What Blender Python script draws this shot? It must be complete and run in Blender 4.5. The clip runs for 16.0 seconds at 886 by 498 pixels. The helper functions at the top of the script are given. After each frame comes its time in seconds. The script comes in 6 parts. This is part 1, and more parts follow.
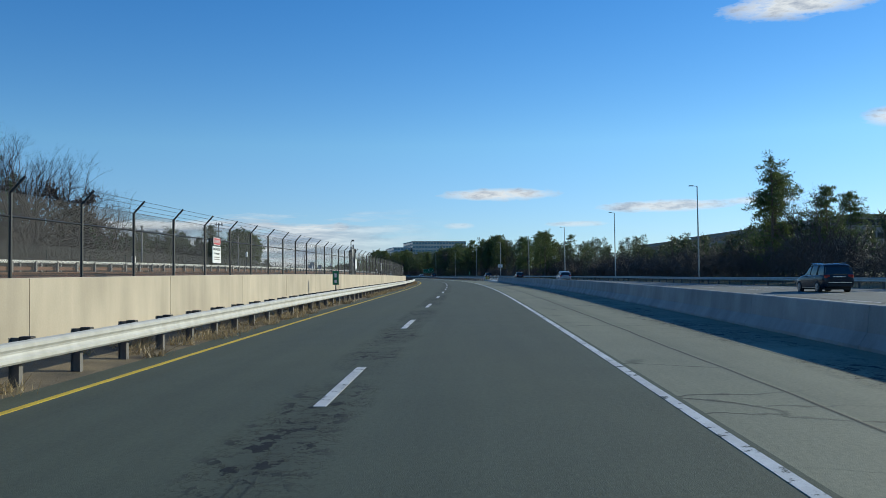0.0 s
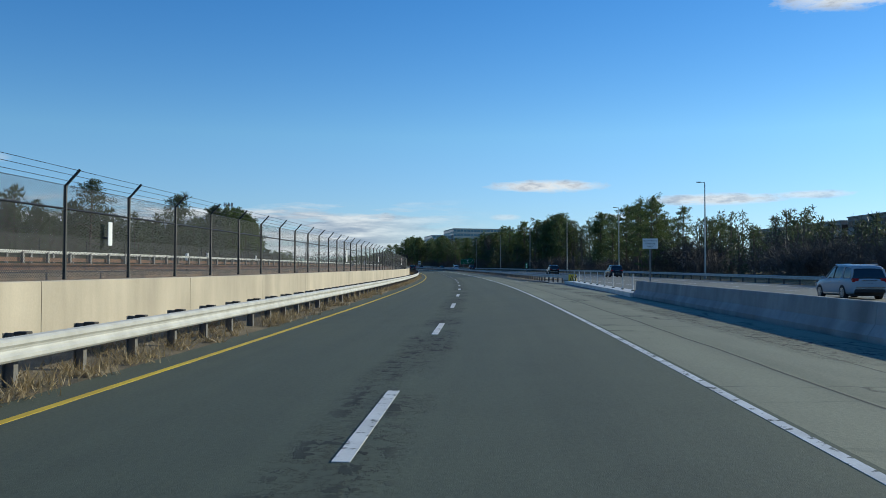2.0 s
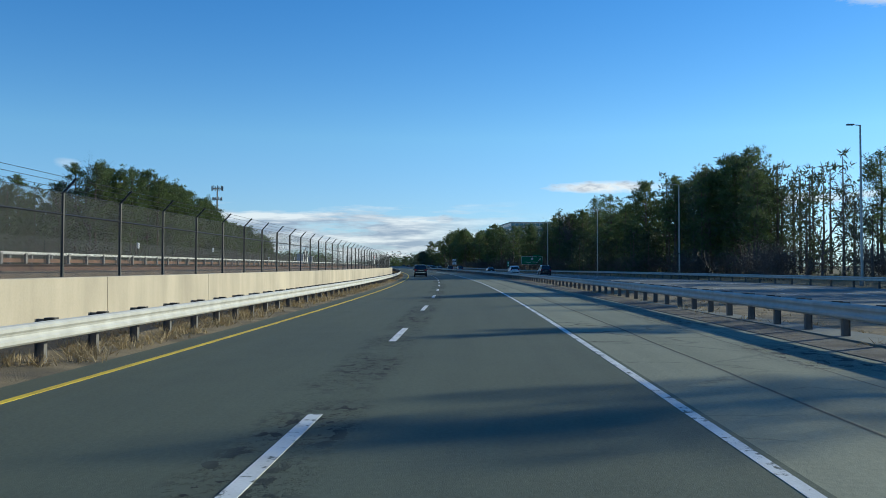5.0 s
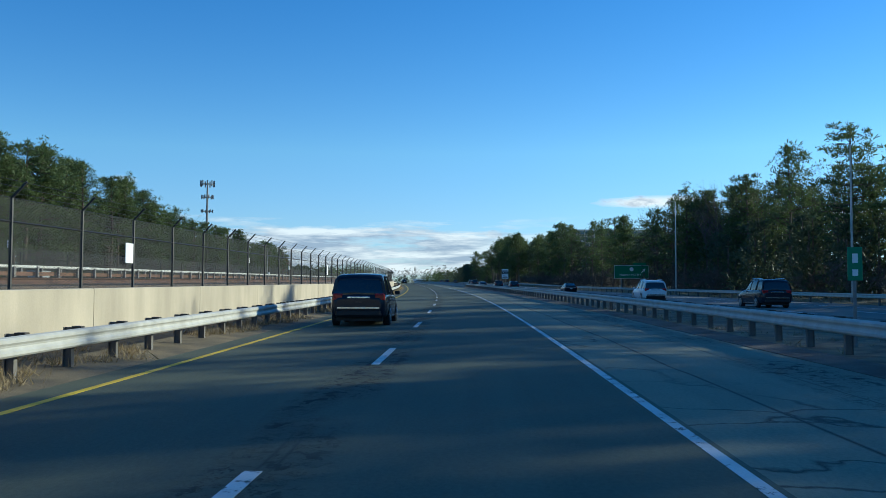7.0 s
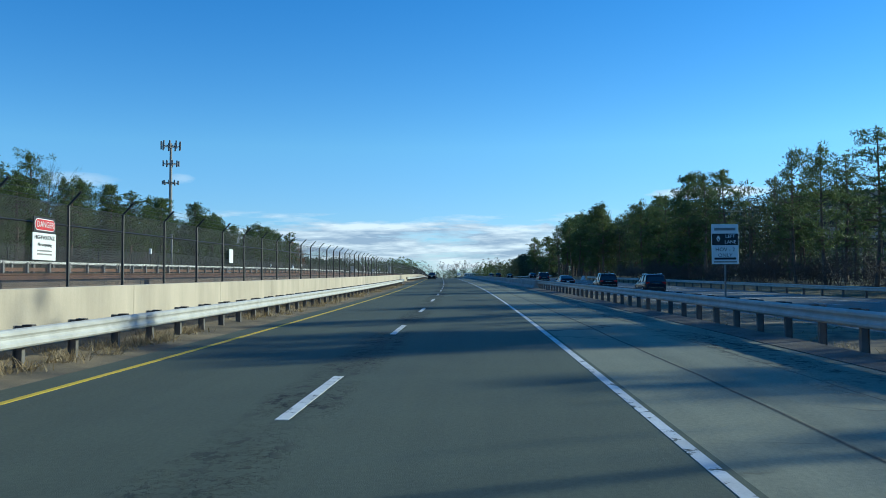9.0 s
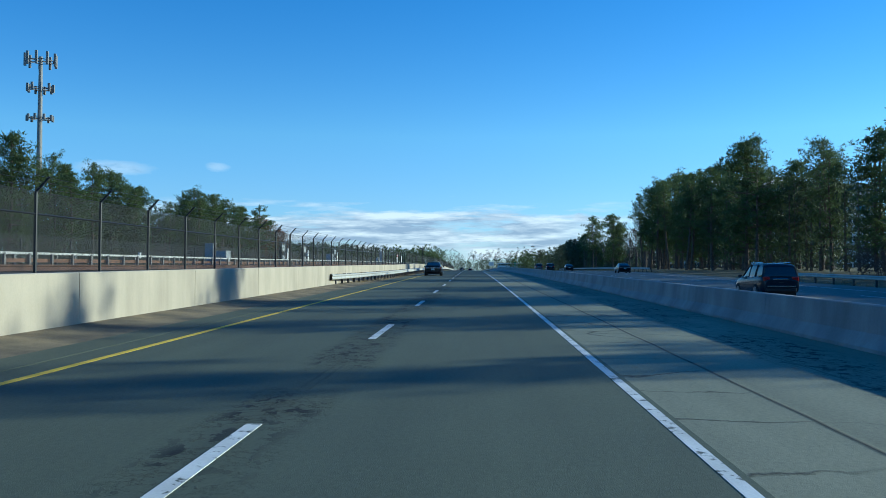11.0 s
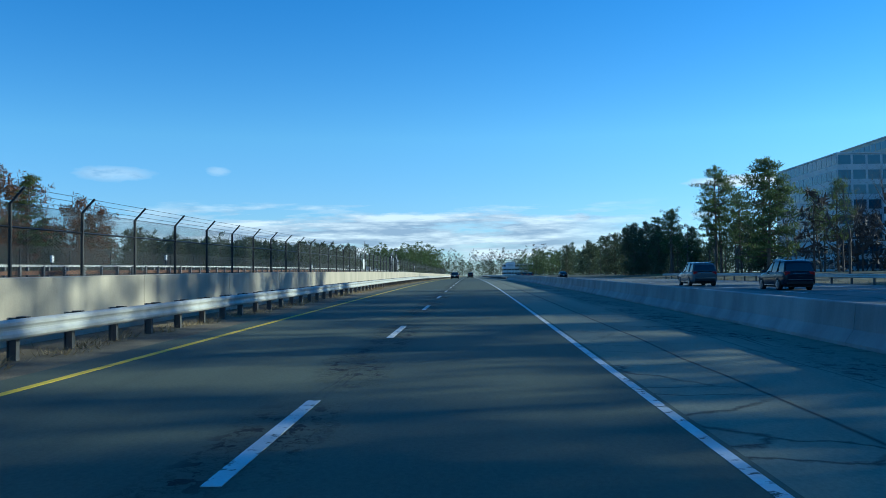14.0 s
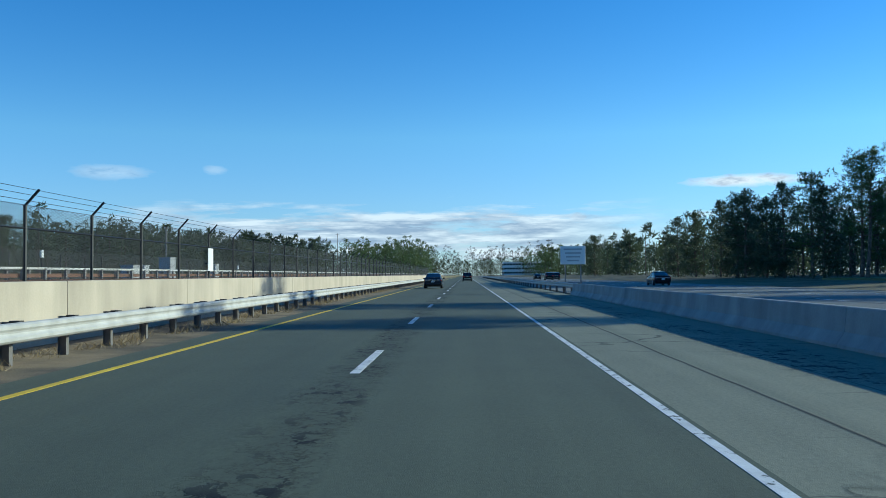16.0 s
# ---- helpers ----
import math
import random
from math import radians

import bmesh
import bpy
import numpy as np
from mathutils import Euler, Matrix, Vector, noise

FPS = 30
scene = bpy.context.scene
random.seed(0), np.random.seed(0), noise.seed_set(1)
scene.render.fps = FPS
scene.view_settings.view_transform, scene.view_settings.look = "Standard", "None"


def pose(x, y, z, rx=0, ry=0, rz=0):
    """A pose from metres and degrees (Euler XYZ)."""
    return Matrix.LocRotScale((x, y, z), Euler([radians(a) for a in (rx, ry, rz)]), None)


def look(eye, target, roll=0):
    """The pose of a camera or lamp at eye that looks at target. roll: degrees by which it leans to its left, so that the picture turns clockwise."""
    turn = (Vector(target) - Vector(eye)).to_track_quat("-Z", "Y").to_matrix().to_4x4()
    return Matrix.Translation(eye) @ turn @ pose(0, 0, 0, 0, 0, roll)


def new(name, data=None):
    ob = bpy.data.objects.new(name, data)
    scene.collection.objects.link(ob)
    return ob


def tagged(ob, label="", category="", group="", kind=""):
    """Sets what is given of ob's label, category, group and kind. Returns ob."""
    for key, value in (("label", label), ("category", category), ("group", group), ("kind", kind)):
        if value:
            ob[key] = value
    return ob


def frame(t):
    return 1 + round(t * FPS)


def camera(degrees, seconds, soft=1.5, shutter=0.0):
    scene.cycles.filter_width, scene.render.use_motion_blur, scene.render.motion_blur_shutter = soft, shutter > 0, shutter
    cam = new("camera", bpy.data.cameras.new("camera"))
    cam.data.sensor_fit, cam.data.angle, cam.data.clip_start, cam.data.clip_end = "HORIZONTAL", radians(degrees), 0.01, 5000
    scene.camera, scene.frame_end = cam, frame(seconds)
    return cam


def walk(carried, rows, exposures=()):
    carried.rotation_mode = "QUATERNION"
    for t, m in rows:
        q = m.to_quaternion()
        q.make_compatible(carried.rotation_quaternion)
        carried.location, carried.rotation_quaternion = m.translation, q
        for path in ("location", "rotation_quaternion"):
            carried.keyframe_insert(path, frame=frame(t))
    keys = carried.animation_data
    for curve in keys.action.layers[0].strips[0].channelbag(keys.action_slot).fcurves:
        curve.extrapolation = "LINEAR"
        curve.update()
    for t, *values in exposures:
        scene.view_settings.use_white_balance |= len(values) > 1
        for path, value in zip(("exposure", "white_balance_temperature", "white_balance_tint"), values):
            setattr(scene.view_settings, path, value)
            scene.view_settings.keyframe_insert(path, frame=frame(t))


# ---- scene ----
cam = camera(53.66, 16.0, soft=0.5)

# seconds, place, pitch, roll, yaw
PATH = [
    (0, 1.187, 0.074, 1.089, 2.259, 0.706, 1.621),
    (0.5, 1.285, 19.225, 1.415, 1.844, 0.228, 2.252),
    (1, 1.192, 37.234, 1.652, 2.056, -0.033, 2.656),
    (1.5, 0.857, 55.78, 1.834, 1.794, 0.304, 4.012),
    (2, 0.218, 74.888, 2.005, 1.686, -0.132, 4.596),
    (2.5, -0.368, 92.551, 2.161, 1.862, 0.031, 5.13),
    (3, -1.154, 111.488, 2.322, 2.033, 0.672, 5.494),
    (3.5, -2.177, 130.086, 2.472, 1.6, 0.429, 6.186),
    (4, -3.512, 148.334, 2.619, 1.479, -0.381, 7.266),
    (4.5, -5.1, 166.606, 2.781, 1.642, -0.234, 7.826),
    (5, -6.936, 184.857, 2.958, 1.806, -0.087, 8.391),
    (5.5, -9.017, 203.083, 3.148, 1.969, 0.06, 9.107),
    (6, -11.347, 221.28, 3.352, 2.132, 0.206, 9.996),
    (6.5, -13.93, 239.441, 3.566, 2.296, 0.353, 10.779),
    (7, -16.975, 258.319, 3.792, 2.797, -0.186, 11.6),
    (7.5, -20.378, 277.596, 4.028, 2.935, 0.148, 12.359),
    (8, -23.917, 296.826, 4.271, 2.813, 0.178, 12.922),
    (8.5, -27.567, 315.6, 4.516, 2.282, 0.168, 14.102),
    (9, -31.798, 334.4, 4.766, 2.408, 0.263, 15.064),
    (9.5, -36.121, 352.968, 5.027, 2.235, 0.158, 15.974),
    (10, -40.644, 371.487, 5.301, 2.062, 0.054, 16.643),
    (10.5, -45.335, 389.962, 5.583, 1.889, -0.051, 17.005),
    (11, -50.153, 408.401, 5.872, 1.716, -0.156, 17.208),
    (11.5, -55.066, 426.813, 6.159, 1.543, -0.26, 17.327),
    (12, -60.229, 445.602, 6.449, 1.827, 0.088, 17.487),
    (12.5, -65.434, 464.455, 6.728, 1.658, 0.389, 17.535),
    (13, -70.673, 483.412, 6.994, 1.607, 0.636, 17.317),
    (13.5, -75.828, 502.316, 7.236, 1.892, 0.691, 17.268),
    (14, -80.934, 521.049, 7.444, 1.82, 0.539, 17.312),
    (14.5, -86.136, 539.635, 7.62, 1.981, -0.045, 17.177),
    (15, -91.23, 558.075, 7.767, 1.731, 0.449, 17.012),
    (15.5, -96.361, 576.596, 7.885, 1.951, 0.219, 16.858),
    (16, -101.473, 595.056, 7.97, 1.755, 0.455, 17.104),
]
walk(cam, [(t, pose(x, y, z, 90 + pitch, roll, yaw)) for t, x, y, z, pitch, roll, yaw in PATH],
     exposures=[(0.0, -0.05, 6250, 1), (4.0, 0.02, 6200, 0), (6.5, 0.20, 5950, -4), (11.5, 0.19, 5300, -9), (13.5, 0.19, 5250, -10), (16.0, 0.14, 5550, -7)])

# ---- world and sun ----
SUN_AZ, SUN_EL = 34.0, 18.0   # degrees: from +x towards +y, and above the horizon
world = bpy.data.worlds.new("sky")
scene.world = world
world.use_nodes = True


def build_sky():
    nt = world.node_tree
    nt.nodes.clear()
    N, L = nt.nodes.new, nt.links.new
    out, bg = N("ShaderNodeOutputWorld"), N("ShaderNodeBackground")
    bg.inputs["Strength"].default_value = 0.15
    sky = N("ShaderNodeTexSky")
    sky.sky_type, sky.sun_disc = "NISHITA", False
    sky.sun_elevation, sky.sun_rotation = radians(SUN_EL), radians(90 - SUN_AZ)
    sky.altitude, sky.air_density, sky.dust_density, sky.ozone_density = 100, 1.0, 0.05, 2.6
    co = N("ShaderNodeTexCoord")
    sep = N("ShaderNodeSeparateXYZ")
    L(co.outputs["Generated"], sep.inputs[0])

    def m(op, a, b=None, c=None, clamp=False):
        n = N("ShaderNodeMath")
        n.operation, n.use_clamp = op, clamp
        for i, q in enumerate((a, b, c)):
            if q is None:
                continue
            if isinstance(q, (int, float)):
                n.inputs[i].default_value = q
            else:
                L(q, n.inputs[i])
        return n.outputs[0]

    # bearing (degrees to the left of +y) and height (degrees) of each way of looking
    az = m("MULTIPLY", m("ARCTAN2", m("MULTIPLY", sep.outputs["X"], -1.0), sep.outputs["Y"]), 57.2958)
    el = m("MULTIPLY", m("ARCSINE", sep.outputs["Z"]), 57.2958)
    uv = N("ShaderNodeCombineXYZ")
    L(az, uv.inputs[0]), L(m("MULTIPLY", el, 3.2), uv.inputs[1])
    fine = N("ShaderNodeTexNoise")
    fine.inputs["Scale"].default_value, fine.inputs["Detail"].default_value, fine.inputs["Roughness"].default_value = 0.55, 7, 0.62
    L(uv.outputs[0], fine.inputs["Vector"])
    wob = m("SUBTRACT", fine.outputs["Fac"], 0.5)
    total = None
    for a0, e0, wa, we, dens in CLOUDS:
        dx = m("DIVIDE", m("SUBTRACT", az, a0), wa)
        dy = m("DIVIDE", m("SUBTRACT", el, e0), we)
        r = m("ADD", m("MULTIPLY", dx, dx), m("MULTIPLY", dy, dy))
        r = m("ADD", r, m("MULTIPLY", wob, 2.6))
        k = m("MULTIPLY", m("SUBTRACT", 1.15, r, clamp=True), dens, clamp=True)
        k = m("SMOOTH_MIN", k, dens, 0.1)
        total = k if total is None else m("MAXIMUM", total, k)
    # the long low bank of cloud over the horizon
    uv2 = N("ShaderNodeCombineXYZ")
    L(az, uv2.inputs[0]), L(m("MULTIPLY", el, 7.5), uv2.inputs[1])
    bank = N("ShaderNodeTexNoise")
    bank.inputs["Scale"].default_value, bank.inputs["Detail"].default_value, bank.inputs["Roughness"].default_value = 0.16, 8, 0.58
    L(uv2.outputs[0], bank.inputs["Vector"])
    band = m("SUBTRACT", 1.0, m("ABSOLUTE", m("DIVIDE", m("SUBTRACT", el, 2.6), 2.7)), clamp=True)
    side = m("MULTIPLY", m("SUBTRACT", 1.0, m("ABSOLUTE", m("DIVIDE", m("SUBTRACT", az, 21.0), 20.0)), clamp=True), 2.2, clamp=True)
    b = m("MULTIPLY", m("SUBTRACT", m("ADD", bank.outputs["Fac"], m("MULTIPLY", band, 0.40)), 0.64), 7.0, clamp=True)
    b = m("MULTIPLY", m("MULTIPLY", b, side), m("MULTIPLY", band, 2.0, clamp=True))
    total = m("MAXIMUM", total, m("MULTIPLY", b, 0.85))
    uv3 = N("ShaderNodeCombineXYZ")
    L(az, uv3.inputs[0]), L(m("MULTIPLY", m("ADD", el, 0.45), 7.5), uv3.inputs[1])
    above = N("ShaderNodeTexNoise")
    above.inputs["Scale"].default_value, above.inputs["Detail"].default_value, above.inputs["Roughness"].default_value = 0.16, 8, 0.58
    L(uv3.outputs[0], above.inputs["Vector"])
    lit = N("ShaderNodeMixRGB")
    lit.inputs[1].default_value, lit.inputs[2].default_value = (2.2, 2.5, 3.3, 1), (5.6, 5.5, 5.7, 1)
    edge = m("MULTIPLY_ADD", m("SUBTRACT", bank.outputs["Fac"], above.outputs["Fac"]), 4.5, 0.36, clamp=True)
    puff = m("MULTIPLY", m("SUBTRACT", fine.outputs["Fac"], 0.30), 4.0, clamp=True)
    # the bank shows its edges, the single clouds their thickness
    shade = m("ADD", m("MULTIPLY", edge, b), m("MULTIPLY", puff, m("SUBTRACT", 1.0, b)))
    L(shade, lit.inputs[0])
    mix = N("ShaderNodeMixRGB")
    deep = N("ShaderNodeHueSaturation")
    deep.inputs["Hue"].default_value = 0.514
    high = m("DIVIDE", el, 9.0, clamp=True)
    L(m("MULTIPLY_ADD", high, 0.17, 1.18), deep.inputs["Saturation"])
    pale = N("ShaderNodeMixRGB")
    pale.blend_type, pale.inputs[2].default_value = "MULTIPLY", (0.52, 0.65, 1.0, 1)
    L(m("SUBTRACT", 1.0, high), pale.inputs[0]), L(sky.outputs[0], pale.inputs[1])
    L(pale.outputs[0], deep.inputs["Color"])
    L(total, mix.inputs[0]), L(deep.outputs[0], mix.inputs[1]), L(lit.outputs[0], mix.inputs[2])
    L(mix.outputs[0], bg.inputs["Color"]), L(bg.outputs[0], out.inputs["Surface"])


# bearing, height, half width, half height (degrees), density
CLOUDS = [(-2.1, 5.75, 3.9, 0.42, 1.0), (-12.8, 4.75, 4.4, 0.40, 0.9), (-18.3, 4.9, 2.6, 0.25, 0.7), (-7.1, 3.75, 2.1, 0.2, 0.6),
          (0.5, 3.75, 1.1, 0.22, 0.5), (-21.0, 16.4, 4.8, 0.9, 1.0), (-26.0, 9.4, 1.8, 0.6, 0.9), (37.9, 6.5, 2.4, 0.5, 0.35),
          (31.7, 6.8, 0.8, 0.35, 0.3), (8.4, 3.7, 0.8, 0.32, 0.8), (11.0, 3.3, 4.5, 0.28, 0.55)]
build_sky()
lamp = bpy.data.lights.new("sun", "SUN")
lamp.energy, lamp.angle, lamp.color = 4.6, radians(0.55), (1.0, 0.92, 0.74)
sun = new("sun", lamp)
sun.matrix_world = look((math.cos(radians(SUN_AZ)) * 100, math.sin(radians(SUN_AZ)) * 100, math.tan(radians(SUN_EL)) * 100), (0, 0, 0))

# ---- the road's line: turn, slope and bank by distance ----
KAP = [0.0, -0.097, 0.375, 0.583, 0.563, 0.543, 0.567, 0.588, 0.548, 0.422, 0.239, 0.069, -0.008, 0.032, 0.064, -0.0, 0.0, 0.0, 0.0, 0.0]
SLOPE = [2.753, 1.877, 1.003, 0.882, 0.78, 0.972, 1.152, 1.2, 1.269, 1.435, 1.543, 1.499, 1.322, 0.938, 0.595, 0.167, 0.111, 0.108, 0.105, 0.1]
BANK = [0.031, 0.0311, 0.031, 0.023, 0.0155, 0.0156, 0.0159, 0.0185, 0.0197, 0.0143, 0.0089, 0.0035, -0.0014, -0.0049, -0.0068, -0.0073, -0.0074, -0.0072, -0.007, -0.007]
S0, S1 = -150.0, 2200.0
SS = np.arange(S0, S1 + 0.5, 1.0)


def summed(a, start):
    q = np.concatenate([[0.0], np.cumsum((a[1:] + a[:-1]) / 2)])
    return q - np.interp(start, SS, q)


KAPPA = np.interp(SS, -60 + 60 * np.arange(len(KAP)), np.array(KAP) * 1e-3)
TH = summed(KAPPA, 0)
RX, RY = summed(-np.sin(TH), 0), summed(np.cos(TH), 0)
RZ = summed(np.interp(SS, -60 + 60 * np.arange(len(SLOPE)), np.array(SLOPE) * 1e-2), 0)
RB = np.interp(SS, -60 + 60 * np.arange(len(BANK)), np.array(BANK))


def heading(s):
    return float(np.interp(s, SS, TH))


def P(s, l, z=0.0):
    """The place s metres along the road, l metres to the right of its dashed line and z over its surface."""
    t = heading(s)
    return Vector((float(np.interp(s, SS, RX)) + l * math.cos(t), float(np.interp(s, SS, RY)) + l * math.sin(t),
                   float(np.interp(s, SS, RZ)) + float(np.interp(s, SS, RB)) * float(np.interp(l, [-6.4, -4.4, 3.72, 8.0, 9.6], [0, -4.4, 3.72, 0.6, 0])) + z))


def stand(s, l, z=0.0, turn=0.0):
    """A pose at that place, y along the road, turned by some degrees."""
    return Matrix.Translation(P(s, l, z)) @ Matrix.Rotation(heading(s) + radians(turn), 4, "Z")


# ---- materials ----
def material(name, base, rough=0.8, metal=0.0, second=None, scale=3.0, fine=60.0, spread=0.12, bump=0.15, dist=0.01, coords="Object", spec=0.5):
    """A surface with broad and fine variation of colour, and a fine relief."""
    mt = bpy.data.materials.new(name)
    mt.use_nodes = True
    nt = mt.node_tree
    N, L = nt.nodes.new, nt.links.new
    b = nt.nodes["Principled BSDF"]
    b.inputs["Roughness"].default_value, b.inputs["Metallic"].default_value = rough, metal
    b.inputs["Specular IOR Level"].default_value = spec
    co = N("ShaderNodeTexCoord")
    n1, n2 = N("ShaderNodeTexNoise"), N("ShaderNodeTexNoise")
    n1.inputs["Scale"].default_value, n1.inputs["Detail"].default_value = scale, 5
    n2.inputs["Scale"].default_value, n2.inputs["Detail"].default_value = fine, 3
    L(co.outputs[coords], n1.inputs["Vector"]), L(co.outputs[coords], n2.inputs["Vector"])
    mix = N("ShaderNodeMixRGB")
    ramp = N("ShaderNodeValToRGB")
    ramp.color_ramp.elements[0].position, ramp.color_ramp.elements[1].position = 0.36, 0.66
    L(n1.outputs["Fac"], ramp.inputs[0]), L(ramp.outputs[0], mix.inputs[0])
    c2 = second or tuple(c * (1 - 1.8 * spread) for c in base)
    mix.inputs[1].default_value, mix.inputs[2].default_value = (*base, 1), (*c2, 1)
    hsv = N("ShaderNodeHueSaturation")
    val = N("ShaderNodeMapRange")
    val.inputs[3].default_value, val.inputs[4].default_value = 1 - spread * 1.6, 1 + spread * 1.6
    info = N("ShaderNodeObjectInfo")
    add = N("ShaderNodeMath")
    add.operation = "MULTIPLY_ADD"
    add.inputs[1].default_value, add.inputs[2].default_value = 0.25, 0.0
    L(info.outputs["Random"], add.inputs[0])
    add2 = N("ShaderNodeMath")
    add2.operation = "MULTIPLY_ADD"
    add2.inputs[1].default_value = 0.75
    L(n2.outputs["Fac"], add2.inputs[0]), L(add.outputs[0], add2.inputs[2])
    L(add2.outputs[0], val.inputs[0]), L(val.outputs[0], hsv.inputs["Value"])
    L(mix.outputs[0], hsv.inputs["Color"]), L(hsv.outputs[0], b.inputs["Base Color"])
    if bump:
        bp = N("ShaderNodeBump")
        bp.inputs["Strength"].default_value, bp.inputs["Distance"].default_value = bump, dist
        L(n2.outputs["Fac"], bp.inputs["Height"]), L(bp.outputs[0], b.inputs["Normal"])
    return mt


def worn_paint(mt):
    """Flakes the paint off in patches, down to the asphalt."""
    nt = mt.node_tree
    N, L = nt.nodes.new, nt.links.new
    b = nt.nodes["Principled BSDF"]
    src = b.inputs["Base Color"].links[0].from_socket
    co, n, cut, mix = N("ShaderNodeTexCoord"), N("ShaderNodeTexNoise"), N("ShaderNodeMapRange"), N("ShaderNodeMixRGB")
    n.inputs["Scale"].default_value, n.inputs["Detail"].default_value, n.inputs["Roughness"].default_value = 5.0, 6, 0.72
    cut.inputs[1].default_value, cut.inputs[2].default_value = 0.565, 0.61
    mix.inputs[2].default_value = (0.07, 0.078, 0.055, 1)
    L(co.outputs["Object"], n.inputs["Vector"]), L(n.outputs["Fac"], cut.inputs[0]), L(cut.outputs[0], mix.inputs[0])
    L(src, mix.inputs[1]), L(mix.outputs[0], b.inputs["Base Color"])


def plain(name, base, rough=0.5, metal=0.0, emit=0.0, spec=0.5):
    mt = bpy.data.materials.new(name)
    mt.use_nodes = True
    b = mt.node_tree.nodes["Principled BSDF"]
    b.inputs["Base Color"].default_value = (*base, 1)
    b.inputs["Roughness"].default_value, b.inputs["Metallic"].default_value, b.inputs["Specular IOR Level"].default_value = rough, metal, spec
    if emit:
        b.inputs["Emission Color"].default_value, b.inputs["Emission Strength"].default_value = (*base, 1), emit
    return mt


def asphalt(name, base, crack_mid, crack_half, seam=None, patch=0.35):
    """Worn asphalt with cracked bands along the lane joint; UV holds metres along and across."""
    mt = bpy.data.materials.new(name)
    mt.use_nodes = True
    nt = mt.node_tree
    N, L = nt.nodes.new, nt.links.new
    b = nt.nodes["Principled BSDF"]
    b.inputs["Specular IOR Level"].default_value = 0.35
    uv = N("ShaderNodeUVMap")
    sep = N("ShaderNodeSeparateXYZ")
    L(uv.outputs[0], sep.inputs[0])

    def m(op, *a, clamp=False):
        n = N("ShaderNodeMath")
        n.operation, n.use_clamp = op, clamp
        for i, q in enumerate(a):
            if isinstance(q, (int, float)):
                n.inputs[i].default_value = q
            else:
                L(q, n.inputs[i])
        return n.outputs[0]

    def noise_at(sx, sy, scale, detail=4, rough=0.55):
        mp = N("ShaderNodeMapping")
        mp.inputs["Scale"].default_value = (sx, sy, 1)
        n = N("ShaderNodeTexNoise")
        n.inputs["Scale"].default_value, n.inputs["Detail"].default_value, n.inputs["Roughness"].default_value = scale, detail, rough
        L(uv.outputs[0], mp.inputs[0]), L(mp.outputs[0], n.inputs["Vector"])
        return n.outputs["Fac"]

    broad, streak, grit = noise_at(0.25, 1.0, 0.35, 6), noise_at(0.05, 1.6, 1.0, 4), noise_at(1, 1, 90, 2)
    cloud = noise_at(0.9, 1.1, 0.9, 5)
    tone = m("ADD", m("ADD", m("MULTIPLY", broad, 0.5), m("MULTIPLY", streak, 0.5)), m("MULTIPLY", grit, 0.35))
    speck = noise_at(0.7, 1.0, 22, 4, 0.7)
    tone = m("ADD", tone, m("ADD", m("MULTIPLY", cloud, 0.3), m("MULTIPLY", m("SUBTRACT", speck, 0.5), 1.0)))
    tone = m("MULTIPLY_ADD", tone, 0.9, 0.28)
    # fine net of cracks
    warp = N("ShaderNodeMixRGB")
    warp.blend_type, warp.inputs[0].default_value = "ADD", 0.6
    wn = N("ShaderNodeTexNoise")
    wn.inputs["Scale"].default_value, wn.inputs["Detail"].default_value = 1.6, 6
    L(uv.outputs[0], wn.inputs["Vector"]), L(uv.outputs[0], warp.inputs[1]), L(wn.outputs["Color"], warp.inputs[2])
    ridge = m("ABSOLUTE", m("SUBTRACT", noise_at(1.15, 1.0, 2.6, 8, 0.75), 0.5))
    line = m("SUBTRACT", 1.0, m("MULTIPLY", ridge, 60.0), clamp=True)
    crumb = m("MULTIPLY", m("SUBTRACT", noise_at(0.7, 1.0, 4.0, 4, 0.65), 0.55), 40.0, clamp=True)
    line = m("MAXIMUM", line, crumb)
    off = m("ABSOLUTE", m("SUBTRACT", sep.outputs["Y"], m("MULTIPLY_ADD", noise_at(0.3, 0, 1.0, 2), 0.5, crack_mid - 0.25)))
    band = m("SUBTRACT", 1.0, m("DIVIDE", off, crack_half), clamp=True)
    where = m("MULTIPLY", m("SUBTRACT", noise_at(0.35, 0.5, 0.55, 4), 0.40), 7.0, clamp=True)
    net = m("MULTIPLY", m("MULTIPLY", line, m("MULTIPLY", band, 2.0, clamp=True)), where)
    joint = m("SUBTRACT", 1.0, m("DIVIDE", m("ABSOLUTE", m("SUBTRACT", off, 0.06)), 0.035), clamp=True)
    joint = m("MULTIPLY", joint, m("MULTIPLY", m("SUBTRACT", noise_at(0.5, 0.1, 0.6, 4), 0.46), 4.0, clamp=True))
    dark = m("MAXIMUM", net, joint)
    dark = m("MAXIMUM", dark, m("MULTIPLY", m("MULTIPLY", band, where), 0.3))
    if seam is not None:
        for mid, wide, amount in seam:
            o = m("ABSOLUTE", m("SUBTRACT", sep.outputs["Y"], m("MULTIPLY_ADD", noise_at(0.15, 0, 1.0, 3), 0.24, mid - 0.12)))
            dark = m("MAXIMUM", dark, m("MULTIPLY", m("SUBTRACT", 1.0, m("DIVIDE", o, wide), clamp=True), amount))
        # cracks across, some metres apart
        cr = N("ShaderNodeTexVoronoi")
        cr.feature = "DISTANCE_TO_EDGE"
        cr.inputs["Scale"].default_value = 0.5
        mp2 = N("ShaderNodeMapping")
        mp2.inputs["Scale"].default_value = (1.0, 0.45, 1)
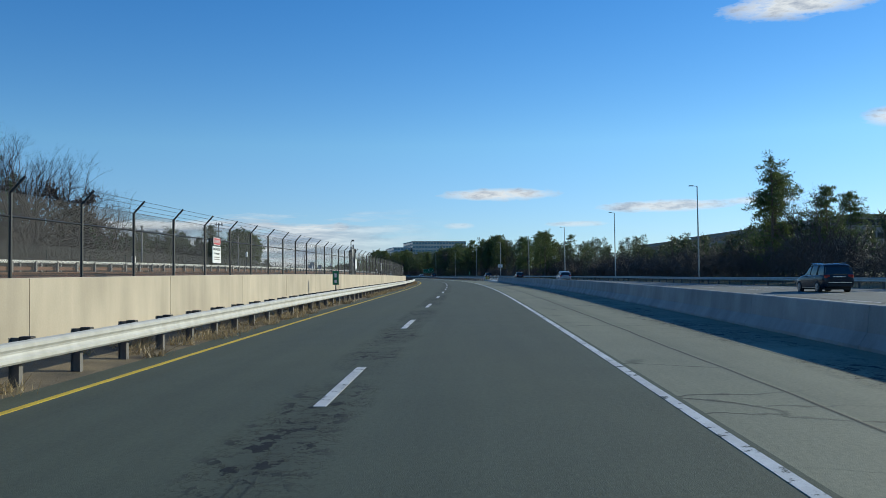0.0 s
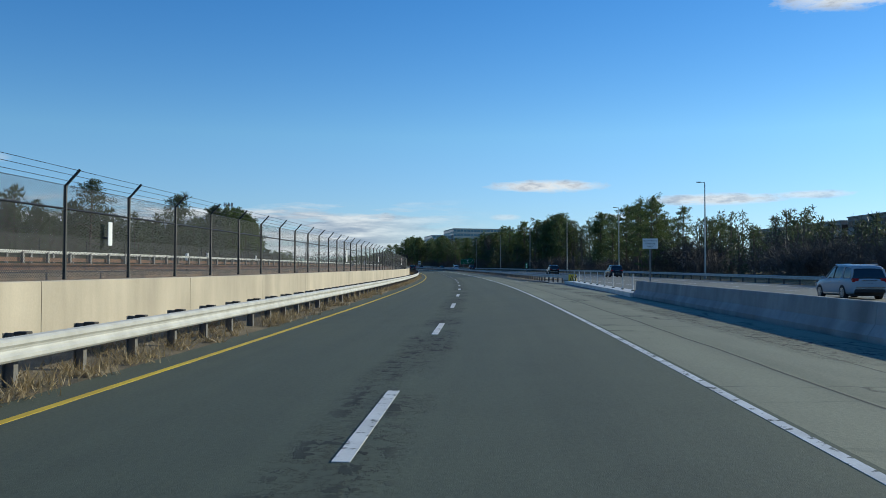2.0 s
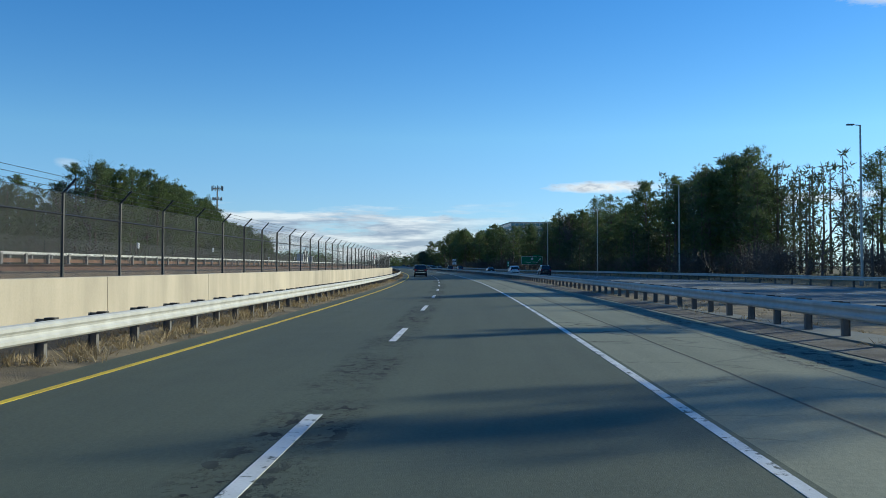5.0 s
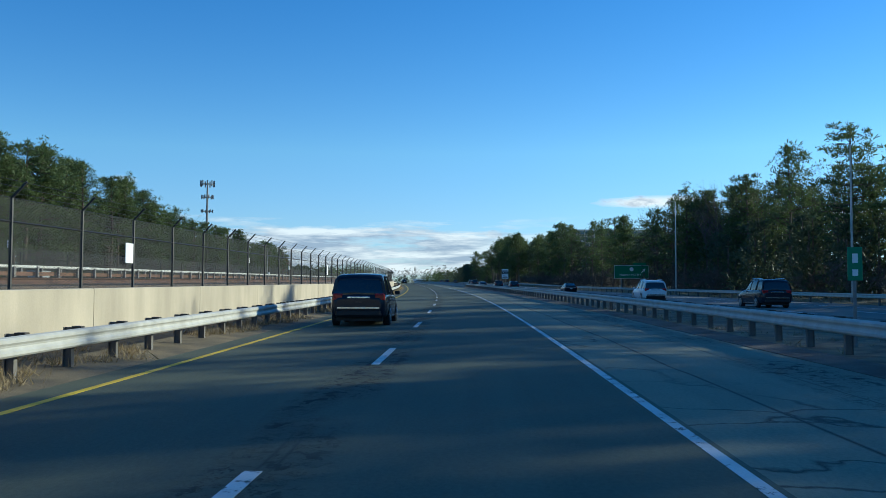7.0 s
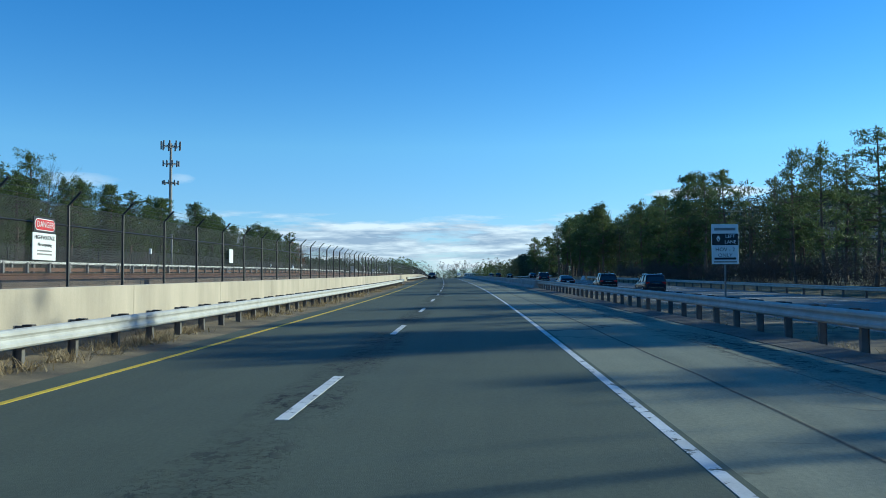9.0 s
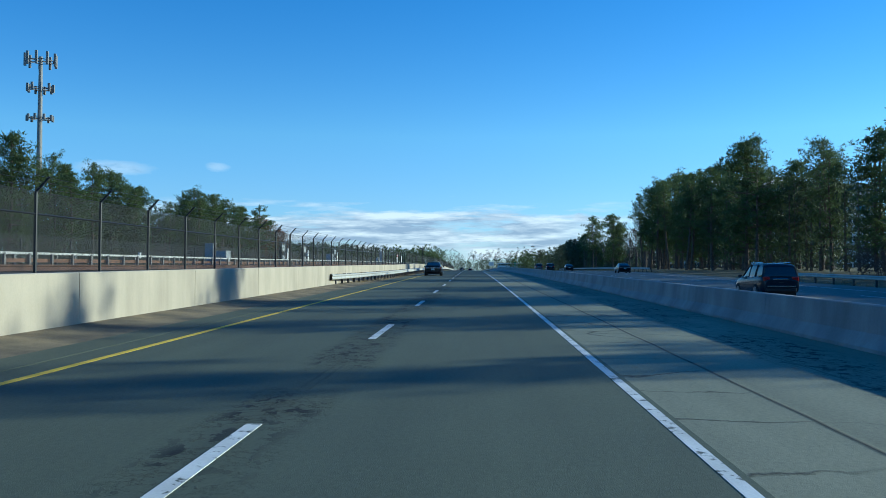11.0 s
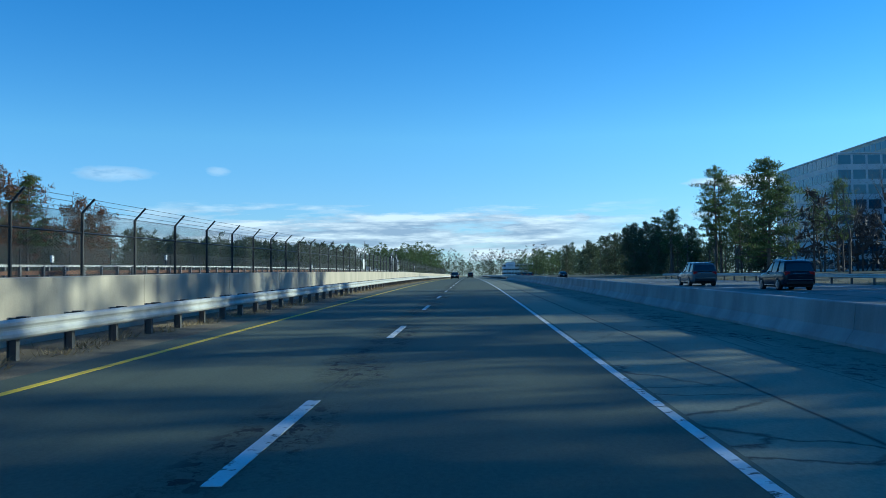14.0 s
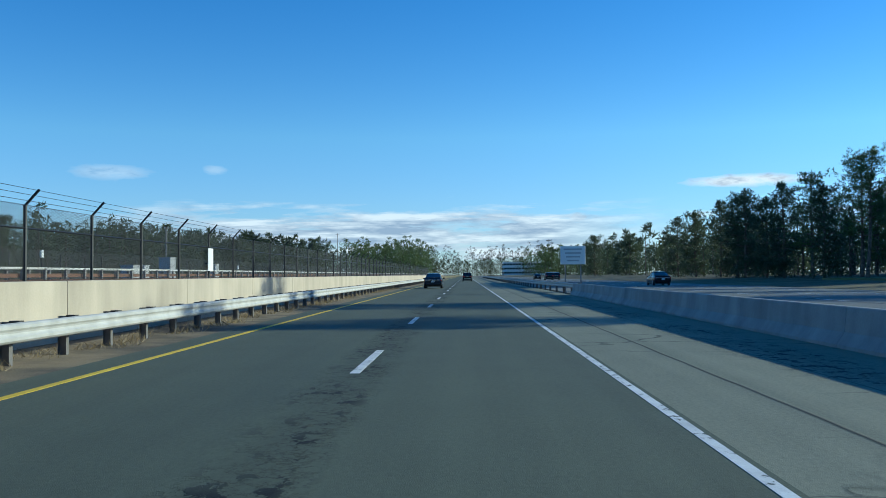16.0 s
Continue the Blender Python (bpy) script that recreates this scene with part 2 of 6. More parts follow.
        L(warp.outputs[0], mp2.inputs[0]), L(mp2.outputs[0], cr.inputs["Vector"])
        ln = m("SUBTRACT", 1.0, m("MULTIPLY", cr.outputs["Distance"], 48.0), clamp=True)
        ln = m("MULTIPLY", ln, m("MULTIPLY", m("SUBTRACT", noise_at(0.2, 0.4, 0.5, 3), 0.45), 8.0, clamp=True))
        dark = m("MAXIMUM", dark, m("MULTIPLY", ln, patch))
    keep = m("SUBTRACT", 1.0, m("MULTIPLY", dark, 0.96))
    hsv = N("ShaderNodeHueSaturation")
    hsv.inputs["Color"].default_value = (*base, 1)
    L(m("MULTIPLY", tone, keep), hsv.inputs["Value"]), L(hsv.outputs[0], b.inputs["Base Color"])
    L(m("MULTIPLY_ADD", broad, 0.2, 0.72), b.inputs["Roughness"])
    bp = N("ShaderNodeBump")
    bp.inputs["Strength"].default_value, bp.inputs["Distance"].default_value = 0.5, 0.006
    L(m("SUBTRACT", m("MULTIPLY", grit, 0.7), m("MULTIPLY", dark, 2.0)), bp.inputs["Height"]), L(bp.outputs[0], b.inputs["Normal"])
    return mt


def chain_link():
    """Woven wire of 50 mm diamonds, open between the wires; UV holds metres."""
    mt = bpy.data.materials.new("chain_link")
    mt.use_nodes = True
    nt = mt.node_tree
    N, L = nt.nodes.new, nt.links.new
    b, out = nt.nodes["Principled BSDF"], nt.nodes["Material Output"]
    b.inputs["Base Color"].default_value, b.inputs["Roughness"].default_value, b.inputs["Metallic"].default_value = (0.010, 0.011, 0.012, 1), 0.6, 0.0
    uv, sep = N("ShaderNodeUVMap"), N("ShaderNodeSeparateXYZ")
    L(uv.outputs[0], sep.inputs[0])

    def m(op, *a, clamp=False):
        n = N("ShaderNodeMath")
        n.operation, n.use_clamp = op, clamp
        for i, q in enumerate(a):
            if isinstance(q, (int, float)):
                n.inputs[i].default_value = q
            else:
                L(q, n.inputs[i])
        return n.outputs[0]

    def wires(sign):
        f = m("FRACT", m("DIVIDE", m("ADD", sep.outputs["X"], m("MULTIPLY", sep.outputs["Y"], sign)), 0.06))
        return m("LESS_THAN", m("ABSOLUTE", m("SUBTRACT", f, 0.5)), 0.10)

    clear = N("ShaderNodeBsdfTransparent")
    mix = N("ShaderNodeMixShader")
    L(m("MAXIMUM", wires(1.0), wires(-1.0)), mix.inputs[0])
    L(clear.outputs[0], mix.inputs[1]), L(b.outputs[0], mix.inputs[2]), L(mix.outputs[0], out.inputs["Surface"])
    return mt


def leaf(name, base, second, trans=0.25):
    mt = material(name, base, rough=0.6, second=second, scale=0.8, fine=9.0, spread=0.2, bump=0, spec=0.3)
    nt = mt.node_tree
    b, out = nt.nodes["Principled BSDF"], nt.nodes["Material Output"]
    t, mix = nt.nodes.new("ShaderNodeBsdfTranslucent"), nt.nodes.new("ShaderNodeMixShader")
    src = b.inputs["Base Color"].links[0].from_socket
    mix.inputs[0].default_value = trans
    nt.links.new(src, t.inputs["Color"])
    nt.links.new(b.outputs[0], mix.inputs[1]), nt.links.new(t.outputs[0], mix.inputs[2]), nt.links.new(mix.outputs[0], out.inputs["Surface"])
    return mt


M_ROAD = asphalt("asphalt_lanes", (0.090, 0.102, 0.066), 0.0, 0.6)
M_SHOULDER = asphalt("asphalt_shoulder", (0.205, 0.208, 0.140), 6.9, 0.9, seam=((4.95, 0.05, 0.95), (5.1, 0.35, 0.16), (6.4, 0.035, 0.7)), patch=0.85)
M_RIGHT = asphalt("asphalt_far_lanes", (0.165, 0.168, 0.145), 18.6, 0.4, seam=((22.3, 0.03, 0.6), (26.2, 0.03, 0.6)))
M_GROUND = material("winter_grass", (0.16, 0.125, 0.06), 0.95, second=(0.075, 0.075, 0.03), scale=0.12, fine=14, spread=0.25, bump=0.6, dist=0.05)
M_VERGE = material("dry_verge", (0.27, 0.205, 0.115), 0.95, second=(0.11, 0.09, 0.06), scale=0.9, fine=30, spread=0.25, bump=0.6, dist=0.03)
M_DIRT = material("gravel_dirt", (0.15, 0.13, 0.105), 0.95, second=(0.085, 0.072, 0.058), scale=1.3, fine=45, spread=0.3, bump=0.7, dist=0.03)
M_STRAW = material("straw_strip", (0.28, 0.205, 0.11), 0.95, second=(0.10, 0.08, 0.052), scale=1.6, fine=30, spread=0.25, bump=0.6, dist=0.03)
M_LAWN = material("lawn", (0.10, 0.13, 0.035), 0.9, second=(0.16, 0.14, 0.06), scale=0.25, fine=18, spread=0.2, bump=0.5, dist=0.04)
M_WALL = material("cast_concrete", (0.54, 0.465, 0.35), 0.85, second=(0.46, 0.395, 0.297), scale=0.5, fine=25, spread=0.07, bump=0.15)
M_BARRIER = material("barrier_concrete", (0.40, 0.385, 0.35), 0.85, second=(0.30, 0.29, 0.265), scale=0.9, fine=22, spread=0.1, bump=0.2)
M_STEEL = material("galvanised_steel", (0.50, 0.49, 0.45), 0.65, 0.1, second=(0.40, 0.39, 0.355), scale=2.5, fine=40, spread=0.06, bump=0.05)
M_POST = material("weathered_steel_post", (0.27, 0.258, 0.245), 0.65, 0.25, scale=3, fine=30, spread=0.15)
M_BLACK = material("black_coated_steel", (0.022, 0.024, 0.026), 0.5, 0.2, scale=3, fine=30, spread=0.1, bump=0.05)
M_LINK = chain_link()
M_WHITE = material("white_road_paint", (0.74, 0.74, 0.70), 0.7, second=(0.56, 0.55, 0.51), scale=1.5, fine=35, spread=0.12, bump=0.2)
worn_paint(M_WHITE)
M_YELLOW = material("yellow_road_paint", (0.74, 0.52, 0.03), 0.7, second=(0.62, 0.42, 0.03), scale=1.2, fine=35, spread=0.12, bump=0.2)
M_RUST = material("rusty_rail_steel", (0.14, 0.068, 0.04), 0.7, 0.2, second=(0.20, 0.10, 0.06), scale=2, fine=30, spread=0.2)
M_BALLAST = material("track_ballast", (0.17, 0.14, 0.12), 0.95, second=(0.24, 0.18, 0.14), scale=1.0, fine=24, spread=0.3, bump=0.8, dist=0.05)
M_COVER = material("white_cover_board", (0.66, 0.65, 0.61), 0.6, second=(0.52, 0.51, 0.47), scale=1.2, fine=20, spread=0.1)
M_SIGNW = material("white_sign_sheet", (0.78, 0.78, 0.76), 0.45, scale=2, fine=20, spread=0.03, bump=0)
M_SIGNG = material("green_sign_sheet", (0.015, 0.20, 0.085), 0.4, scale=2, fine=20, spread=0.05, bump=0)
M_SIGNR = material("red_sign_sheet", (0.55, 0.03, 0.035), 0.45, scale=2, fine=20, spread=0.05, bump=0)
M_INK = plain("black_sign_ink", (0.02, 0.02, 0.022), 0.5)
M_GREYBOX = material("grey_cabinet_paint", (0.42, 0.43, 0.43), 0.5, scale=2, fine=20, spread=0.05, bump=0.03)
M_BARK = material("pine_bark", (0.16, 0.115, 0.085), 0.95, second=(0.06, 0.045, 0.036), scale=4, fine=22, spread=0.25, bump=0.8, dist=0.03)
M_TWIG = material("bare_twigs", (0.11, 0.086, 0.073), 0.9, second=(0.075, 0.06, 0.052), scale=0.6, fine=12, spread=0.2, bump=0)
M_PINE = leaf("pine_needles", (0.115, 0.150, 0.052), (0.080, 0.112, 0.042), 0.45)
M_CEDAR = leaf("dark_needles", (0.085, 0.105, 0.055), (0.062, 0.080, 0.044), 0.4)
M_RUSSET = leaf("russet_leaves", (0.20, 0.085, 0.04), (0.13, 0.07, 0.03))
M_DRY = leaf("dry_grass_blades", (0.40, 0.31, 0.17), (0.26, 0.20, 0.12), 0.25)
M_BLDG = material("precast_concrete", (0.34, 0.30, 0.26), 0.85, scale=0.4, fine=8, spread=0.08)
M_BLDW = material("pale_panels", (0.55, 0.56, 0.56), 0.6, scale=0.4, fine=8, spread=0.05)
M_BEIGE = material("beige_panels", (0.50, 0.45, 0.36), 0.7, scale=0.4, fine=8, spread=0.05)
M_GLASS = plain("dark_window_glass", (0.015, 0.018, 0.02), 0.25, 0.0, spec=0.3)
M_GLASSB = plain("blue_curtain_glass", (0.05, 0.12, 0.17), 0.08, 0.4, spec=0.8)

def streaked(mt, amount=0.28):
    """Rain streaks down a concrete face, under its own colours."""
    nt = mt.node_tree
    N, L = nt.nodes.new, nt.links.new
    b = nt.nodes["Principled BSDF"]
    src = b.inputs["Base Color"].links[0].from_socket
    co, mp, n = N("ShaderNodeTexCoord"), N("ShaderNodeMapping"), N("ShaderNodeTexNoise")
    mp.inputs["Scale"].default_value = (0.7, 0.7, 0.12)
    n.inputs["Scale"].default_value, n.inputs["Detail"].default_value, n.inputs["Roughness"].default_value = 1.2, 5, 0.6
    L(co.outputs["Object"], mp.inputs[0]), L(mp.outputs[0], n.inputs["Vector"])
    r = N("ShaderNodeMapRange")
    r.inputs[1].default_value, r.inputs[2].default_value, r.inputs[3].default_value, r.inputs[4].default_value = 0.35, 0.68, 1.0, 1.0 - amount
    L(n.outputs["Fac"], r.inputs[0])
    h = N("ShaderNodeHueSaturation")
    L(r.outputs[0], h.inputs["Value"]), L(src, h.inputs["Color"]), L(h.outputs[0], b.inputs["Base Color"])


streaked(M_WALL, 0.25)
streaked(M_BARRIER, 0.3)

# ---- builders ----
def mesh_of(name, verts, faces, mat, uvs=None, smooth=False):
    me = bpy.data.meshes.new(name)
    me.from_pydata([tuple(v) for v in verts], [], faces)
    for q in (mat if isinstance(mat, (list, tuple)) else [mat]):
        me.materials.append(q)
    if uvs is not None:
        layer = me.uv_layers.new(name="UVMap")
        flat = np.array([uvs[v] for f in faces for v in f], dtype=np.float32).ravel()
        layer.data.foreach_set("uv", flat)
    if smooth:
        me.polygons.foreach_set("use_smooth", [True] * len(me.polygons))
    me.update()
    return me


def child(ob, parent):
    """Hangs ob, placed in the world, under parent."""
    ob.parent = parent
    ob.matrix_parent_inverse = parent.matrix_basis.inverted()
    return ob


def part(name, data, material_, parent, label=""):
    """A bmesh or mesh in the parent's own space, linked as one mesh object under it."""
    if isinstance(data, bmesh.types.BMesh):
        me = bpy.data.meshes.new(name)
        data.to_mesh(me)
        data.free()
        me.materials.append(material_)
    else:
        me = data
    ob = new(name, me)
    ob.parent = parent
    return tagged(ob, label)


def steps(s0, s1, ds):
    n = max(1, int(round((s1 - s0) / ds)))
    return [s0 + (s1 - s0) * i / n for i in range(n + 1)]


def sweep(profile, s0, s1, ds=3.0, shift=None, closed=True, caps=True):
    """Vertices, faces and UVs (metres along, across) of a profile of (l, z) points drawn along the road."""
    verts, uvs, faces, n = [], [], [], len(profile)
    ring = steps(s0, s1, ds)
    for s in ring:
        dl, dz = shift(s) if shift else (0.0, 0.0)
        for l, z in profile:
            verts.append(P(s, l + dl, z + dz)), uvs.append((s, l + dl))
    for i in range(len(ring) - 1):
        for j in range(n if closed else n - 1):
            k = (j + 1) % n
            faces.append((i * n + j, i * n + k, (i + 1) * n + k, (i + 1) * n + j))
    if closed and caps:
        faces.append(tuple(reversed(range(n)))), faces.append(tuple((len(ring) - 1) * n + j for j in range(n)))
    return verts, faces, uvs


def swept(name, profile, s0, s1, mat, ds=3.0, shift=None, closed=True, smooth=False):
    v, f, u = sweep(profile, s0, s1, ds, shift, closed)
    return new(name, mesh_of(name, v, f, mat, u, smooth))


def slab(l0, l1, top, deep=0.12):
    return [(l0, top), (l0, top - deep), (l1, top - deep), (l1, top)]


def box_bm(bm, x0, x1, y0, y1, z0, z1, bevel=0.0):
    vs = [bm.verts.new((x, y, z)) for z in (z0, z1) for x, y in ((x0, y0), (x1, y0), (x1, y1), (x0, y1))]
    fs = [bm.faces.new([vs[i] for i in q]) for q in ((3, 2, 1, 0), (4, 5, 6, 7), (0, 1, 5, 4), (1, 2, 6, 5), (2, 3, 7, 6), (3, 0, 4, 7))]
    if bevel:
        bmesh.ops.bevel(bm, geom=list({e for f in fs for e in f.edges}), offset=bevel, segments=1, affect="EDGES", profile=0.5)
    return bm


def box(x0, x1, y0, y1, z0, z1, bevel=0.0):
    return box_bm(bmesh.new(), x0, x1, y0, y1, z0, z1, bevel)


def tube_bm(bm, pts, radii, sides=8):
    rings = []
    for i, p in enumerate(pts):
        a, b = Vector(pts[max(0, i - 1)]), Vector(pts[min(len(pts) - 1, i + 1)])
        d = (b - a).normalized()
        u = d.orthogonal().normalized()
        w = d.cross(u)
        r = radii[i] if isinstance(radii, (list, tuple)) else radii
        rings.append([bm.verts.new(Vector(p) + r * (math.cos(6.2832 * k / sides) * u + math.sin(6.2832 * k / sides) * w)) for k in range(sides)])
    for a, b in zip(rings, rings[1:]):
        for k in range(sides):
            bm.faces.new((a[k], a[(k + 1) % sides], b[(k + 1) % sides], b[k]))
    bm.faces.new(list(reversed(rings[0]))), bm.faces.new(rings[-1])
    return bm


def tube(pts, radii, sides=8):
    return tube_bm(bmesh.new(), pts, radii, sides)


def base_at(name, m):
    e = new(name)
    e.matrix_basis = m
    return e


# ---- ground and roads ----
def rise(s):
    """Height of the parallel road over this one."""
    return float(np.interp(s, [60, 110, 200, 250, 400, 450, 520, 610, 690, 820, 1100], [-0.15, -0.2, 0.0, 0.1, -0.1, -0.25, -0.45, -0.3, 0.0, 0.05, -0.05]))


def wall_lift(s):
    return float(np.interp(s, [15, 43, 127, 161, 345, 394, 458, 611, 648, 738, 763, 875], [0.05, 0.0, -0.17, -0.15, -0.06, -0.07, -0.12, -0.15, -0.16, 0.01, -0.01, -0.03]))


def bed_lift(s):
    """The railway and its fence lie lower farther along."""
    return float(np.interp(s, [525, 611, 713, 761], [0.0, -0.3, -0.3, -0.2]))


def ground_z(l, s):
    """Height of the ground over the road on both sides."""
    if l <= -6.8:
        return 0.95 + bed_lift(s) + max(0.0, (-l - 22) * 0.01)
    return rise(s) - 0.12 + (0.0 if l < 31.5 else (l - 31.5) * 0.035 if l < 56 else 0.86 + (l - 56) * 0.004)


def build_ground():
    ls = [-900, -500, -250, -120, -60, -35, -24, -18, -13, -9.2, -8.9, -6.85, -6.6, -5.2, -4.3, 8.2, 9.0, 12.0, 20.0, 31.0, 33.0, 40.0, 56.0, 90.0, 140.0, 300.0, 700.0, 1500.0]

    def drop(l, s):
        if l < 8.3 and l > -6.8:
            return -0.07
        return ground_z(l, s)

    ring = steps(S0, S1, 6.0)

    def spread(s, l):
        # far from the road the sheet runs straight out, so that it never folds over itself
        e = min(max(l, -120.0), 300.0)
        return P(s, e, drop(l, s)) + (l - e) * Vector((math.cos(0.2), math.sin(0.2), 0.0))
    v = [spread(s, l) for s in ring for l in ls]
    n = len(ls)
    f = [(i * n + j, i * n + j + 1, (i + 1) * n + j + 1, (i + 1) * n + j) for i in range(len(ring) - 1) for j in range(n - 1)]
    tagged(new("ground", mesh_of("ground", v, f, M_GROUND)), "brown winter grass and bare soil beside the roads", "ground", kind="structure")


build_ground()
road = tagged(swept("road", slab(-4.35, 3.72, 0.0), -60, 1500, M_ROAD, 3.0), "worn grey asphalt lanes with cracked joint", "road", kind="structure")
shoulder = tagged(swept("shoulder", slab(3.72, 8.35, -0.002), -60, 1500, M_SHOULDER, 3.0), "pale cracked asphalt shoulder beside the lanes", "shoulder", kind="structure")
dirt = tagged(swept("median_strip", [(7.75, 0.012), (7.75, -0.2), (8.62, -0.2), (8.62, 0.05), (8.2, 0.03)], 184, 535, M_DIRT, 3.0), "strip of dark gravel below the guardrail", "verge", kind="structure")
straw = tagged(swept("grass_strip", [(8.62, 0.05), (8.62, -0.6), (12.2, -0.6), (12.2, 0.07), (10.5, 0.10)], 200, 535, M_STRAW, 3.0, shift=lambda s: (0.0, 0.5 * min(0.0, rise(s)))), "strip of dead straw-coloured grass between the roads", "verge", kind="structure")
verge = tagged(swept("verge", [(-4.35, -0.015), (-4.35, -0.25), (-6.45, -0.25), (-6.45, 0.10), (-5.5, 0.02)], -60, 1300, M_VERGE, 3.0), "strip of dry soil and dead grass under the guardrail", "verge", kind="structure")


def build_right_road():
    v, f, u = [], [], []
    ring = steps(-60, 1500, 3.0)
    for s in ring:
        for l, z in ((8.7, rise(s)), (8.7, rise(s) - 0.5), (29.8, rise(s) - 0.5), (29.8, rise(s))):
            v.append(P(s, l, z)), u.append((s, l))
    for i in range(len(ring) - 1):
        for j in range(4):
            k = (j + 1) % 4
            f.append((4 * i + j, 4 * i + k, 4 * i + 4 + k, 4 * i + 4 + j))
    return new("right_road", mesh_of("right_road", v, f, M_RIGHT, u))


right_road = tagged(build_right_road(), "grey asphalt lanes of the parallel roadway", "road", kind="structure")
left_shoulder = tagged(swept("left_shoulder", slab(-6.46, -4.3, 0.006, 0.1), 548, 670, M_ROAD, 3.0), "dark asphalt shoulder between lane and wall", "shoulder", kind="structure")


# ---- road paint ----
def paint(name, l, wide, s0, s1, mat, parent, lift=None, label=""):
    ob = swept(name, slab(l - wide / 2, l + wide / 2, 0.004, 0.006), s0, s1, mat, 3.0, shift=(lambda s: (0.0, lift(s))) if lift else None)
    child(ob, parent)
    return tagged(ob, label)


paint("edge_line", -3.66, 0.13, -40, 1400, M_YELLOW, road, label="yellow painted edge line")
paint("edge_line", 3.6, 0.112, -40, 1400, M_WHITE, road, label="white painted edge line")
DASH = mesh_of("lane_dash", [(x, y, z) for z in (0.004, -0.002) for x, y in ((-0.07, -1.8), (0.07, -1.8), (0.07, 1.9), (-0.07, 1.9))],
               [(0, 1, 2, 3), (0, 4, 5, 1), (1, 5, 6, 2), (2, 6, 7, 3), (3, 7, 4, 0)], M_WHITE)


def dashes(parent, l, s_first, count, gap=12.19):
    for k in range(count):
        s = s_first + gap * k
        ob = new("lane_dash", DASH)
        z = rise(s) if l > 9 else 0.0
        climb = math.atan2(P(s + 2, l).z - P(s - 2, l).z, 4.0)
        ob.matrix_basis = stand(s, l, z + 0.003) @ Matrix.Rotation(climb, 4, "X")
        child(ob, parent)


dashes(road, 0.0, 13 - 1.8 - 12.19 * 2, 112)
paint("edge_line", 15.0, 0.13, -40, 1400, M_WHITE, right_road, rise, "white painted edge line")
paint("edge_line", 26.0, 0.13, -40, 1400, M_WHITE, right_road, rise, "white painted edge line")
dashes(right_road, 18.66, 2, 85)
dashes(right_road, 22.32, 2, 85)


# ---- left concrete wall with its fence ----
WALL_L = -6.45
wall = base_at("retaining_wall", Matrix())
tagged(wall, "long low wall of cast concrete panels", "wall", kind="structure")


def wall_panel(s0, s1):
    c = 0.02
    prof = [(WALL_L, -0.3), (WALL_L, 1.33 - c), (WALL_L - c, 1.33), (WALL_L - 0.28, 1.33), (WALL_L - 0.3, 1.31), (WALL_L - 0.3, -0.3)]
    child(swept("panel", prof, s0 + 0.012, s1 - 0.012, M_WALL, 2.6, shift=lambda s: (0.0, wall_lift(s))), wall)


for i in range(150):
    wall_panel(-45 + 7.62 * i, -45 + 7.62 * (i + 1))
back = swept("joint_filler", slab(WALL_L - 0.06, WALL_L - 0.24, 1.27, 1.4), -45, -45 + 7.62 * 150, M_POST, 3.0, shift=lambda s: (0.0, wall_lift(s)))
child(back, wall)

FENCE_L = -7.0


def FLIFT(s):
    return (0.0, bed_lift(s))


fence = base_at("chain_link_fence", Matrix())
tagged(fence, "black chain-link fence with slanted barbed-wire arms", "fence")
FPOST = bpy.data.meshes.new("post")
bm = tube([(0, 0, 0), (0, 0, 1.82)], 0.038, 8)
bm.to_mesh(FPOST), bm.free()
FPOST.materials.append(M_BLACK)
FARM = bpy.data.meshes.new("arm")
bm = box(-0.02, 0.02, -0.02, 0.02, 0, 0.42)
bmesh.ops.transform(bm, matrix=Matrix.Translation((0, 0, 1.8)) @ Matrix.Rotation(radians(42), 4, "Y"), verts=bm.verts)
bm.to_mesh(FARM), bm.free()
FARM.materials.append(M_BLACK)
FENCE_Z, FENCE_H = 1.18, 1.82
for i in range(345):
    s = -38.6 + 3.05 * i
    po = new("post", FPOST)
    po.matrix_basis = stand(s, FENCE_L, FENCE_Z + bed_lift(s))
    child(po, fence)
    ar = new("arm", FARM)
    ar.parent = po
link_mesh = child(swept("mesh", [(FENCE_L, FENCE_Z + 0.05), (FENCE_L, FENCE_Z + FENCE_H)], -38, 1015, M_LINK, 3.05, closed=False, shift=FLIFT), fence)
me = link_mesh.data
for poly in me.polygons:
    for li in poly.loop_indices:
        v = me.vertices[me.loops[li].vertex_index].index
        me.uv_layers[0].data[li].uv = (me.uv_layers[0].data[li].uv[0], (v % 2) * (FENCE_H - 0.05))
for z in (1.36,):
    child(swept("rail", [(FENCE_L + 0.02 * math.cos(a), FENCE_Z + z + 0.02 * math.sin(a)) for a in (0, 1.57, 3.14, 4.71)], -38, 1015, M_BLACK, 3.05, shift=FLIFT), fence)
child(swept("top_wire", [(FENCE_L, FENCE_Z + FENCE_H), (FENCE_L + 0.006, FENCE_Z + FENCE_H - 0.006), (FENCE_L, FENCE_Z + FENCE_H - 0.012), (FENCE_L - 0.006, FENCE_Z + FENCE_H - 0.006)], -38, 1015, M_BLACK, 3.05, shift=FLIFT), fence)
for k in (0.13, 0.27, 0.40):
    x, z = FENCE_L + k * math.sin(radians(42)), FENCE_Z + 1.8 + k * math.cos(radians(42))
    child(swept("barbed_wire", [(x, z), (x + 0.006, z - 0.005), (x, z - 0.01), (x - 0.006, z - 0.005)], -38, 1015, M_BLACK, 3.05, shift=FLIFT), fence)


